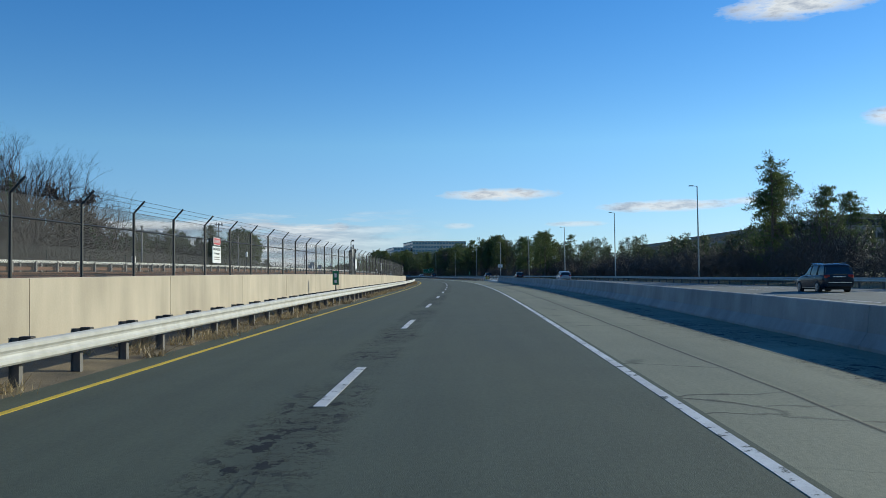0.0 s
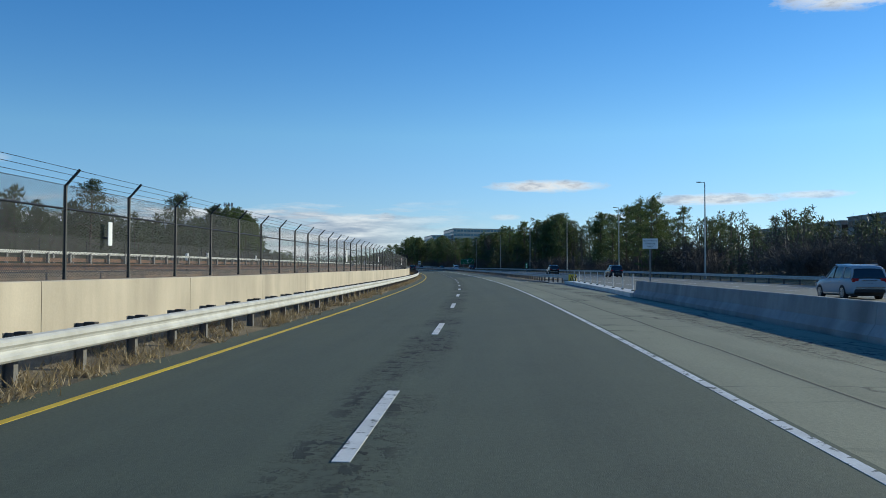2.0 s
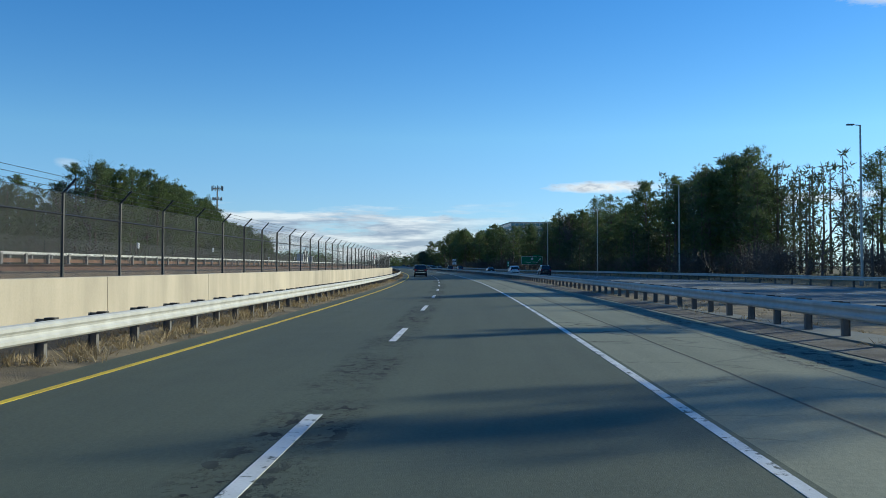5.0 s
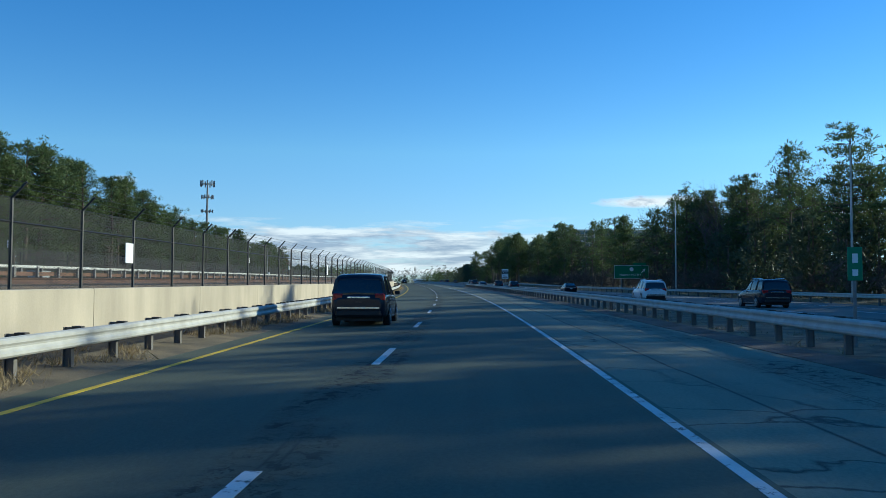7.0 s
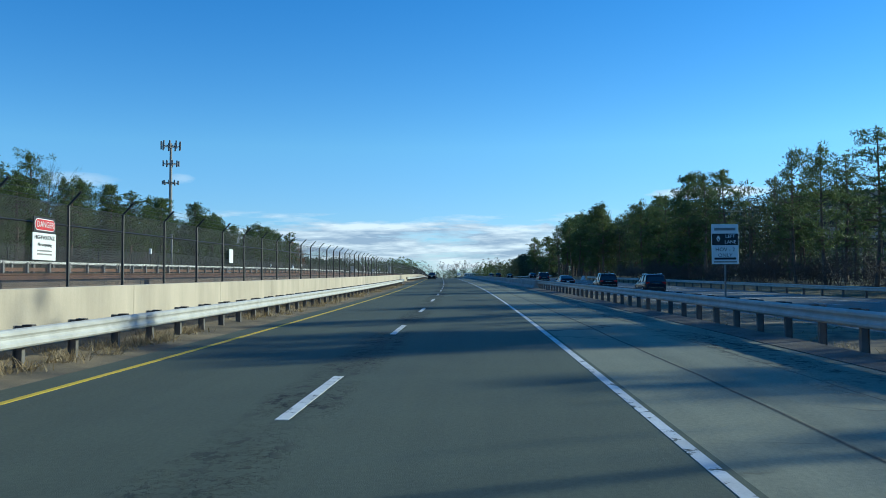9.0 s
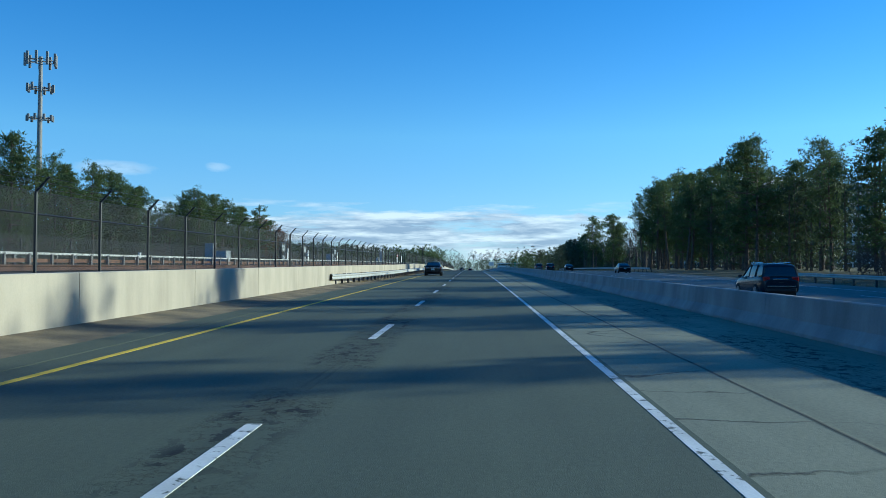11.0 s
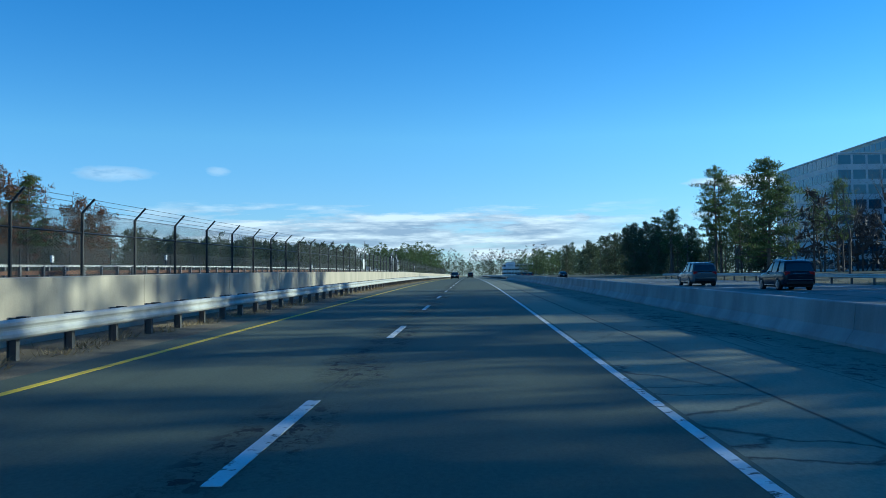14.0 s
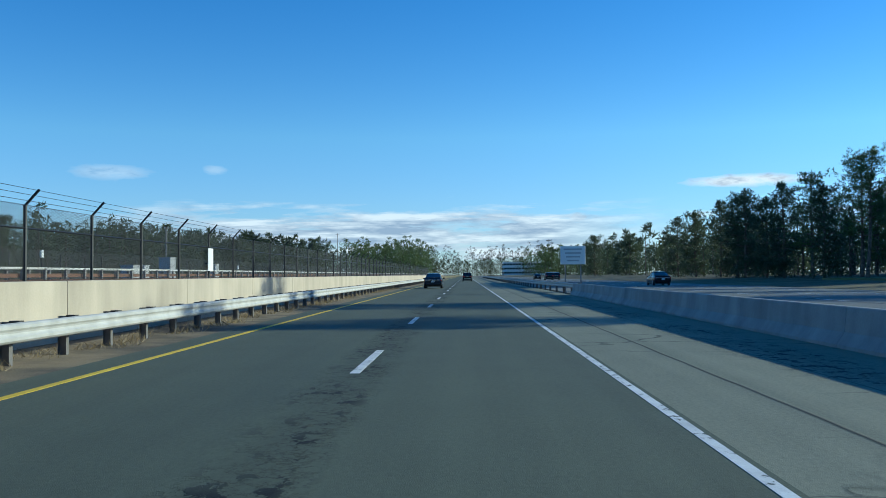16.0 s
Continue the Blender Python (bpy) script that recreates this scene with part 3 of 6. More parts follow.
# ---- guardrails ----
def w_beam(l, z, face=1):
    """The corrugated section of a rail, centred z over the road; face: +1 looks to the right."""
    out = [(0.0, -0.156), (0.04, -0.14), (0.066, -0.11), (0.066, -0.065), (0.04, -0.03), (0.032, 0.0), (0.04, 0.03), (0.066, 0.065), (0.066, 0.11), (0.04, 0.14), (0.0, 0.156)]
    front = [(l + face * x, z + y) for x, y in out]
    back = [(l + face * (x - 0.006), z + y * 0.985) for x, y in reversed(out)]
    return front + back


M_RAILPOST = material("dull_steel_post", (0.16, 0.15, 0.14), 0.7, 0.1, scale=3, fine=30, spread=0.15)


def rail_post(name, face):
    bm = bmesh.new()
    for x0, x1, y0, y1 in ((-0.008, 0.0, -0.055, 0.055), (-0.15, -0.142, -0.055, 0.055), (-0.142, -0.008, -0.004, 0.004)):
        box_bm(bm, x0 * face if face > 0 else -x1, x1 * face if face > 0 else -x0, y0, y1, -0.25, 0.72)
    me = bpy.data.meshes.new(name)
    bm.to_mesh(me), bm.free()
    me.materials.append(M_RAILPOST)
    return me


def block_mesh(face):
    bm = box(0.0, 0.17, -0.075, 0.075, 0.40, 0.738, 0.008)
    if face < 0:
        bmesh.ops.scale(bm, vec=(-1, 1, 1), verts=bm.verts)
        bmesh.ops.reverse_faces(bm, faces=bm.faces)
    me = bpy.data.meshes.new("blockout")
    bm.to_mesh(me), bm.free()
    me.materials.append(M_WOODBLOCK)
    return me


M_WOODBLOCK = material("weathered_blockout", (0.07, 0.06, 0.05), 0.85, second=(0.045, 0.04, 0.036), scale=3, fine=30, spread=0.2)
POSTS = {f: rail_post("post", f) for f in (1, -1)}
BLOCKS = {f: block_mesh(f) for f in (1, -1)}
REFL = bpy.data.meshes.new("reflector")
bm = box(0.0, 0.012, -0.045, 0.045, 0.72, 0.82)
bm.to_mesh(REFL), bm.free()
REFL.materials.append(M_SIGNW)


def guardrail(s0, s1, l_of, z0, face, label, gap=1.905, lift=lambda s: 0.0):
    """A rail on posts, blocked out towards the side it faces; l_of(s) is the line of its face."""
    top = base_at("guardrail", Matrix())
    tagged(top, label, "guardrail")
    prof = w_beam(-0.08 * face, z0 + 0.56, face)
    n = int((s1 - s0) / gap)
    s = s0
    while s < s1:
        e = min(s1, s + gap * 20)
        child(swept("rail", prof, s, e, M_STEEL, gap, shift=lambda q: (l_of(q), lift(q)), smooth=False), top)
        s = e
    for i in range(n + 1):
        s = s0 + gap * i + 0.2
        m = stand(s, l_of(s) - face * 0.25, z0 + lift(s))
        po = child(new("post", POSTS[face]), top)
        bl = child(new("blockout", BLOCKS[face]), top)
        po.matrix_basis, bl.matrix_basis = m, m
    return top


def left_line(s):
    return float(np.interp(s, [0, 49, 167, 364, 565, 604, 613, 631, 1321], [-4.35, -4.4, -4.65, -4.9, -5.1, -6.25, -5.7, -5.15, -5.1]))


guardrail(-30, 565, left_line, -0.03, 1, "long galvanised steel guardrail on posts before the wall")
guardrail(604.0, 1060, left_line, -0.03, 1, "long galvanised steel guardrail on posts before the wall")


def right_line(s):
    return float(np.interp(s, [181, 184, 194, 206, 540], [10.4, 10.1, 8.95, 8.65, 8.7]))


guardrail(182, 538, right_line, 0.04, -1, "grey steel guardrail between the two roadways")
guardrail(-40, 640, lambda s: 31.0, 0.04, -1, "grey steel guardrail beyond the parallel roadway", 3.81, rise)
guardrail(700, 846, lambda s: 31.0, 0.04, -1, "grey steel guardrail beyond the parallel roadway", 3.81, rise)
guardrail(870, 1180, lambda s: float(np.interp(s, [870, 885, 900, 1180], [8.6, 8.1, 7.9, 8.2])), 0.04, -1, "grey steel guardrail beyond the barrier's end", 3.81)


# ---- concrete barriers between the roads ----
def barrier(s0, s1, l_of, label, joint=6.1):
    top = base_at("concrete_barrier", Matrix())
    tagged(top, label, "barrier")
    prof = [(0.0, -0.1), (0.0, 0.06), (0.15, 0.28), (0.20, 0.72), (0.22, 0.74), (0.38, 0.74), (0.40, 0.72), (0.45, 0.28), (0.60, 0.06), (0.60, -0.1)]
    s = s0
    while s < s1 - 0.5:
        e = min(s1, s + joint)
        child(swept("segment", prof, s + 0.008, e - 0.008, M_BARRIER, 3.05, shift=lambda q: (l_of(q), 0.0)), top)
        s = e
    return top


barrier(-40, 147, lambda s: float(np.interp(s, [0, 70, 105, 147], [8.0, 8.3, 8.6, 9.2])), "grey cast concrete barrier between the roadways")
barrier(531, 871, lambda s: float(np.interp(s, [531, 630, 745, 871], [8.2, 8.05, 8.15, 8.3])), "grey cast concrete barrier between the roadways")


# ---- trees ----
class Bag:
    def __init__(self):
        self.v, self.f = [], []

    def limb(self, a, b, r0, r1, sides=5):
        a, b = np.array(a, float), np.array(b, float)
        d = b - a
        n = np.linalg.norm(d) + 1e-9
        d /= n
        u = np.cross(d, (0.31, 0.95, 0.05))
        u /= np.linalg.norm(u) + 1e-9
        w = np.cross(d, u)
        k = len(self.v)
        for p, r in ((a, r0), (b, r1)):
            for i in range(sides):
                t = 6.2832 * i / sides
                self.v.append(p + r * (math.cos(t) * u + math.sin(t) * w))
        for i in range(sides):
            j = (i + 1) % sides
            self.f.append((k + i, k + j, k + sides + j, k + sides + i))

    def blade(self, a, b, r):
        a, b = np.array(a, float), np.array(b, float)
        e = np.cross(b - a, (0.4, 0.7, 0.2))
        e *= r / (np.linalg.norm(e) + 1e-9)
        k = len(self.v)
        self.v += [a - e, a + e, b]
        self.f.append((k, k + 1, k + 2))

    def tuft(self, rng, c, size, count, flat=0.7, length=0.26, lift=0.25):
        """Needles in a flattened ball of radius size, pointing out of it."""
        o = rng.normal(0, 1, (count, 3))
        o /= np.linalg.norm(o, axis=1)[:, None] + 1e-9
        d = o + rng.normal(0, 0.45, (count, 3)) + (0, 0, lift)
        d /= np.linalg.norm(d, axis=1)[:, None] + 1e-9
        o *= rng.uniform(0.15, 1.0, (count, 1)) ** 0.5 * np.array((1, 1, flat)) * size
        e = np.cross(d, rng.normal(0, 1, (count, 3)))
        e /= np.linalg.norm(e, axis=1)[:, None] + 1e-9
        ln = length * rng.uniform(0.7, 1.15, (count, 1))
        p = o + np.array(c)
        k = len(self.v)
        q = np.stack([p - e * ln * 0.15 - d * ln * 0.4, p + e * ln * 0.15 - d * ln * 0.4, p + d * ln * 0.6], 1).reshape(-1, 3)
        self.v += list(q)
        self.f += [(k + 3 * i, k + 3 * i + 1, k + 3 * i + 2) for i in range(count)]


def pine_parts(seed, h, spread, bare=0.35, dens=1.0, tips=30, flat=0.75, rise=0.35):
    """A trunk with limbs that end in clumps of needles, with gaps between; bare: the part of the trunk below the crown."""
    rng = np.random.default_rng(seed)
    wood, green = Bag(), Bag()
    lean = rng.normal(0, 0.02, 2)

    def axis(z):
        return np.array((lean[0] * z + 0.1 * math.sin(z * 0.5 + seed), lean[1] * z + 0.1 * math.cos(z * 0.4 + seed), z))
    zs = np.linspace(0, h * 0.97, 8)
    for a, b in zip(zs, zs[1:]):
        wood.limb(axis(a), axis(b), 0.013 * h * (1 - a / h) + 0.03, 0.013 * h * (1 - b / h) + 0.03, 7)
    # dead stubs below the crown
    for _ in range(int(14 * bare)):
        z = h * rng.uniform(0.12, bare + 0.1)
        t = rng.uniform(0, 6.2832)
        wood.limb(axis(z), axis(z) + np.array((math.cos(t), math.sin(t), rng.uniform(-0.2, 0.2))) * rng.uniform(0.4, 1.3), 0.02, 0.006, 3)
    z = h * bare
    while z < h * 0.97:
        k = (z / h - bare) / (1 - bare)
        reach = spread * (0.74 + 0.4 * k if k < 0.45 else 1.18 * (1 - k) ** 0.55 + 0.06) * rng.uniform(0.65, 1.12)
        for _ in range(rng.integers(2, 5)):
            t = rng.uniform(0, 6.2832)
            ln = reach * rng.uniform(0.4, 1.1)
            up = ln * rng.uniform(-0.1, rise) + 0.25 * ln * k
            a = axis(z)
            b = a + (math.cos(t) * ln, math.sin(t) * ln, up)
            wood.limb(a, b, 0.004 * h * (1 - k) + 0.014, 0.012, 4)
            n = max(2, int(ln * 1.6 * dens) + 1)
            for i in range(n):
                q = 1.0 - 0.62 * i / n
                c = a + (b - a) * q + rng.normal(0, 0.3, 3) * (1, 1, 0.7)
                wood.limb(a + (b - a) * max(0.2, q - 0.2), c, 0.012, 0.006, 3)
                green.tuft(rng, c, rng.uniform(0.38, 0.66), int(tips * dens), flat, 0.30)
        z += h * rng.uniform(0.026, 0.046)
    for i in range(3):
        green.tuft(rng, axis(h * (0.94 + 0.02 * i)), 0.42 - 0.06 * i, 30, 1.2, 0.34)
    return wood, green


def bare_parts(seed, h, spread):
    """A leafless tree: trunk, limbs and fine twigs."""
    rng = np.random.default_rng(seed)
    wood, fine = Bag(), Bag()

    def grow(a, d, ln, r, depth):
        b = a + d * ln
        if depth < 4:
            (wood if depth < 3 else fine).limb(a, b, r, r * 0.66, 6 if depth == 0 else 4 if depth < 3 else 3)
        else:
            fine.blade(a, b, r)
        if depth == 6:
            return
        for _ in range(3):
            n = d + rng.normal(0, 0.42, 3) * (1, 1, 0.75) + (0, 0, 0.12)
            n /= np.linalg.norm(n)
            grow(a + d * ln * rng.uniform(0.55, 1.0), n, ln * rng.uniform(0.6, 0.85), r * rng.uniform(0.45, 0.62), depth + 1)
    grow(np.zeros(3), np.array((rng.normal(0, 0.03), rng.normal(0, 0.03), 1.0)), h * 0.30, 0.012 * h, 0)
    k = h / max(q[2] for q in fine.v)
    for bag in (wood, fine):
        bag.v = [q * (1.0 + 0.5 * (k - 1), 1.0 + 0.5 * (k - 1), k) for q in bag.v]
    return wood, fine


def thicket_parts(seed, h, wide):
    """A bush of many thin stems from the ground."""
    rng = np.random.default_rng(seed)
    wood, fine = Bag(), Bag()
    k = h / 3.0
    for _ in range(24):
        a = np.array((*rng.normal(0, wide * 0.32, 2), 0.0))
        d = np.array((*rng.normal(0, 0.42, 2), 1.0))
        d /= np.linalg.norm(d)
        ln = h * rng.uniform(0.3, 0.6)
        b = a + d * ln
        wood.limb(a, b, 0.014, 0.006, 3)
        for _ in range(8):
            q = a + (b - a) * rng.uniform(0.3, 1.0)
            e = d + rng.normal(0, 0.75, 3)
            c = q + e / np.linalg.norm(e) * rng.uniform(0.5, 1.1) * k
            fine.blade(q, c, 0.013)
            for _ in range(3):
                e = rng.normal(0, 0.8, 3) + d * 0.8
                w = q + (c - q) * rng.uniform(0.3, 1)
                fine.blade(w, w + e / np.linalg.norm(e) * rng.uniform(0.25, 0.75) * k, 0.012)
    return wood, fine


def tree(name, bags, mats, label, cat):
    top = new(name)
    tagged(top, label, cat)
    for nm, bag, mt in zip(("trunk", "crown"), bags, mats):
        ob = new(nm, mesh_of(nm, bag.v, bag.f, mt))
        ob.parent = top
    return top


PINES = []
for i, (h, sp, br, dn, fl, ri) in enumerate(((12.0, 2.7, 0.34, 1.0, 0.8, 0.5), (10.5, 2.9, 0.26, 1.0, 0.5, 0.3), (13.0, 2.4, 0.46, 1.05, 0.85, 0.6), (9.0, 2.5, 0.16, 1.1, 0.6, 0.35),
                                            (11.0, 3.0, 0.38, 0.95, 0.42, 0.2), (12.5, 2.8, 0.28, 1.1, 0.8, 0.45))):
    PINES.append((h, tree("pine_tree", pine_parts(11 + i, h, sp, br, dn, 31, fl, ri), (M_BARK, M_PINE), "tall green pine with open tiers of needles", "tree")))
CEDARS = []
for i, (h, sp, br) in enumerate(((8.0, 2.3, 0.04), (6.5, 2.1, 0.03))):
    CEDARS.append((h, tree("cedar_tree", pine_parts(31 + i, h, sp, br, 0.95, 24, 0.7, 0.4), (M_BARK, M_CEDAR), "dense dark evergreen reaching to the ground", "tree")))
BARES = []
for i, h in enumerate((11.0, 9.5, 12.5)):
    BARES.append((h, tree("bare_tree", bare_parts(51 + i, h, 3.0), (M_TWIG, M_TWIG), "leafless winter tree with fine grey twigs", "tree")))
BUSHES = [(h, thicket_parts(71 + i, h, 2.4)) for i, h in enumerate((3.2, 2.4, 2.8))]
BRUSH = []
first_used = set()


def put_tree(kind, i, s, l, h, rng):
    """Sets one of the trees of a kind, h metres high, on the ground."""
    h0, ob = kind[i % len(kind)]
    k = h / h0
    if kind is BUSHES:
        BRUSH.append((ob, P(s, l, ground_z(l, s) - 0.05), rng.uniform(0, 6.28), k))
        return None
    m = Matrix.Translation(P(s, l, ground_z(l, s) - 0.05)) @ Matrix.Rotation(rng.uniform(0, 6.28), 4, "Z")
    if ob.name in first_used:
        c = ob.copy()
        scene.collection.objects.link(c)
        for ch in ob.children:
            d = ch.copy()
            scene.collection.objects.link(d)
            d.parent = c
        ob = c
    else:
        first_used.add(ob.name)
    ob.matrix_basis = m @ Matrix.Diagonal((k * rng.uniform(0.9, 1.15), k * rng.uniform(0.9, 1.15), k, 1))
    return ob


RUSSETS = [(8.0, tree("russet_tree", pine_parts(91, 8.0, 3.2, 0.2, 0.9, 24, 0.9, 0.6), (M_TWIG, M_RUSSET), "tree holding russet winter leaves", "tree"))]

# kind (P pine, C cedar, B bare, R russet), metres along, metres to the right, height of the top over the road
LEFT_A = [
    ("B", 133.5, -64.9, 25.8), ("B", 141.0, -64.9, 24.4), ("B", 150.0, -64.9, 23.1), ("B", 156.1, -64.9, 22.9), ("B", 163.3, -64.9, 22.3), ("B", 179.2, -64.9, 18.1), ("B", 192.5, -64.9, 17.1),
    ("C", 200.7, -59.2, 12.3), ("C", 247.5, -59.2, 15.6), ("C", 305.3, -59.2, 17.5), ("C", 351.6, -59.2, 18.1), ("B", 408.2, -66.8, 19.1), ("B", 427.1, -66.8, 24.4),
    ("P", 440.3, -64.9, 22.1), ("P", 456.1, -64.9, 24.0), ("P", 472.9, -63.0, 21.9), ("P", 484.8, -63.0, 22.9), ("P", 495.7, -64.9, 24.2), ("P", 508.5, -63.0, 22.7),
    ("P", 526.0, -63.0, 22.1), ("P", 535.7, -63.0, 22.9), ("P", 546.1, -63.0, 21.0), ("P", 553.9, -63.0, 18.9), ("P", 559.3, -63.0, 16.9),
]
LEFT_B = [
    ("P", 566.0, -63.0, 18.1), ("P", 580.5, -63.0, 16.8), ("P", 590.9, -64.9, 21.0), ("B", 597.3, -66.8, 21.4), ("P", 599.3, -63.0, 16.6), ("P", 617.5, -63.0, 15.6),
    ("P", 637.9, -63.0, 15.4), ("B", 686.5, -66.8, 19.6), ("P", 724.1, -64.9, 16.2), ("P", 730.5, -66.8, 16.9), ("P", 744.6, -64.9, 15.0), ("P", 767.4, -66.8, 20.2),
    ("P", 787.5, -64.9, 18.9), ("P", 795.7, -64.9, 17.9), ("P", 802.9, -64.9, 14.6), ("R", 833.7, -66.8, 16.4), ("R", 843.1, -66.8, 16.0), ("R", 861.1, -66.8, 14.4), ("R", 870.4, -66.8, 13.5),
    ("C", 898.6, -70.7, 10.6), ("C", 908.8, -70.7, 9.6), ("C", 922.6, -70.7, 11.6), ("C", 935.1, -70.7, 10.2), ("C", 948.1, -70.7, 11.0),
]
RIGHT_A = [
    ("B", 99.7, 42.6, 11.6), ("B", 106.0, 42.6, 12.0), ("P", 251.0, 35.2, 13.8), ("P", 255.0, 37.5, 13.2), ("P", 259.5, 36.0, 13.9), ("P", 266.0, 37.0, 13.6), ("P", 275.0, 39.0, 13.9), ("P", 284.0, 36.5, 12.6), ("P", 298.8, 40.7, 13.0),
    ("P", 309.9, 40.7, 14.4), ("B", 330.1, 40.7, 10.0), ("B", 340.6, 40.7, 11.4), ("P", 358.1, 40.7, 13.5), ("P", 376.0, 40.7, 15.6), ("P", 393.4, 40.7, 15.4), ("P", 408.0, 40.7, 17.1),
    ("P", 431.2, 39.7, 16.8), ("B", 437.9, 41.6, 15.8), ("P", 447.1, 40.7, 17.1), ("B", 462.8, 42.6, 16.0), ("B", 469.3, 42.6, 16.2),
]
RIGHT_B = [
    ("B", 473.1, 42.6, 16.9), ("B", 481.6, 42.6, 15.6), ("P", 486.5, 40.7, 16.6), ("P", 502.6, 40.7, 14.4), ("B", 505.1, 42.6, 16.4), ("B", 510.6, 42.6, 15.6), ("P", 526.9, 40.7, 14.8),
    ("P", 534.0, 40.7, 15.0), ("P", 547.4, 41.6, 15.2), ("P", 553.0, 40.7, 15.4), ("P", 578.8, 40.7, 16.2), ("P", 587.0, 40.7, 16.8), ("P", 600.2, 41.6, 17.9), ("P", 615.5, 41.6, 15.6),
    ("P", 634.0, 41.6, 16.2), ("P", 678.9, 41.6, 19.4), ("P", 714.5, 48.4, 19.4), ("P", 718.4, 41.6, 16.9), ("P", 725.2, 48.4, 20.2),
]
RIGHT_C = [
    ("P", 735.6, 48.4, 21.0), ("P", 753.9, 48.4, 22.5), ("P", 767.6, 48.4, 21.7), ("B", 808.4, 50.3, 14.8), ("B", 824.7, 50.3, 15.6), ("P", 854.0, 50.2, 19.2), ("P", 867.0, 44.9, 19.8), ("P", 869.5, 46.5, 18.8),
    ("P", 923.0, 50.2, 15.8), ("P", 938.0, 50.0, 15.4), ("P", 917.4, 48.4, 15.8), ("C", 929.9, 48.4, 12.7), ("C", 944.3, 48.4, 14.4), ("C", 951.8, 48.4, 12.9), ("C", 961.6, 48.4, 15.0), ("C", 966.0, 48.4, 14.4),
    ("C", 976.1, 48.4, 14.4), ("C", 993.8, 48.4, 13.7), ("C", 1008.4, 48.4, 13.5), ("C", 1131.7, 48.4, 14.8),
]


def woods():
    rng = random.Random(5)
    kinds = {"P": PINES, "C": CEDARS, "B": BARES, "R": RUSSETS}
    tall = random.Random(77)
    for k, (s, l, z) in enumerate(((761, 49.3, 22.4), (762, 41.9, 17.4), (681, 41.3, 18.7), (746, 47.5, 21.4), (752, 43.5, 19.0), (770, 45.5, 20.4), (757, 46.0, 20.8), (740, 43.0, 18.4),
                                   (731, 45.0, 19.4), (722, 43.5, 18.8), (706, 43.0, 18.2), (694, 44.5, 18.8), (776, 49.0, 20.6), (765, 47.0, 21.6))):
        put_tree(PINES, k + 1, s, l, z - ground_z(l, s) + 0.1, tall)
    put_tree(PINES, 5, 109.0, 40.5, 15.6, rng)
    put_tree(PINES, 3, 112.5, 42.5, 13.6, rng)
    put_tree(PINES, 0, 118.0, 44.5, 12.6, rng)
    put_tree(PINES, 3, 104.0, 45.5, 11.0, rng)
    for n, w in enumerate(LEFT_A + LEFT_B + RIGHT_A + RIGHT_B + RIGHT_C):
        s, l, z = w[1:]
        put_tree(kinds[w[0]], n, s, l, z - ground_z(l, s) + 0.1, rng)
        # the second row behind it
        if w[0] in "PB" and n % 2:
            back = l + (8.5 if l > 0 else -9.5) + rng.uniform(-2, 2)
            put_tree(rng.choice((PINES, CEDARS, BARES)), n + 2, s + rng.uniform(-6, 6), back, (z - ground_z(l, s)) * rng.uniform(0.72, 0.95), rng)
    for k in range(26):
        put_tree(PINES, k, 640 + 5.9 * k + rng.uniform(-2, 2), rng.uniform(46, 60), rng.uniform(15.0, 18.6), rng)
    for k in range(1, 22):
        put_tree(PINES, k, 263 + 17.5 * k + rng.uniform(-4, 4), rng.uniform(44, 52), rng.uniform(13, 16.5), rng)
    for k in range(16):
        put_tree((PINES, PINES, BARES)[k % 3], k, 458 + 3.0 * k + rng.uniform(-1.5, 1.5), rng.uniform(41, 50), rng.uniform(14.0, 16.2), rng)
    # pines added so that their shade reaches the right shoulder
    for k in range(7):
        put_tree(PINES, k, 412 + 5.0 * k + rng.uniform(-1.5, 1.5), rng.uniform(39, 44), rng.uniform(12.8, 15.0), rng)
    # the tall slope of pines beyond the railway
    for k in range(52):
        s = 428 + 4.3 * k + rng.uniform(-2, 2)
        put_tree(PINES, k, s, rng.uniform(-74, -62), float(np.interp(s, [428, 536, 566, 652], [22.5, 22.0, 17.8, 17.0])) * rng.uniform(0.85, 1.04), rng)
    for k in range(38):
        put_tree(PINES, k, 660 + 4.8 * k + rng.uniform(-2, 2), rng.uniform(-75, -63), rng.uniform(14.5, 19.0), rng)
    # more pines added to shade the lanes
    for k in range(12):
        put_tree(PINES, k, 367 + 3.3 * k, rng.uniform(41.5, 48), rng.uniform(16, 18), rng)
    for k in range(9):
        put_tree((PINES, BARES, BARES)[k % 3], k, 772 + 5.4 * k + rng.uniform(-2, 2), rng.uniform(50, 58), rng.uniform(13.5, 16.0), rng)
        put_tree((PINES, BARES)[k % 2], k, 856 + 6.5 * k + rng.uniform(-2, 2), rng.uniform(54, 64), rng.uniform(14, 17), rng)
    # brush along the parallel road and the railway
    for s in np.arange(35, 640, 5.0):
        put_tree(BUSHES, rng.randrange(3), s + rng.uniform(-2, 2), rng.uniform(42 if 476 < s < 560 else 36.5, 44), rng.uniform(4.2, 6.4), rng)
        if 58 < s < 268:
            put_tree(BUSHES, rng.randrange(3), s + rng.uniform(-2, 2), rng.uniform(40, 50), rng.uniform(6.3, 8.9), rng)
    for s in np.arange(76, 208, 2.8):
        put_tree(BUSHES, rng.randrange(3), s + rng.uniform(-2, 2), rng.uniform(-78, -57), rng.uniform(7.4, 13.5), rng)
    for s in np.arange(115, 1000, 11.0):
        put_tree(rng.choice((CEDARS, BUSHES)), rng.randrange(2), s + rng.uniform(-4, 4), rng.uniform(-60, -52), rng.uniform(4.4, 7.8), rng)


woods()


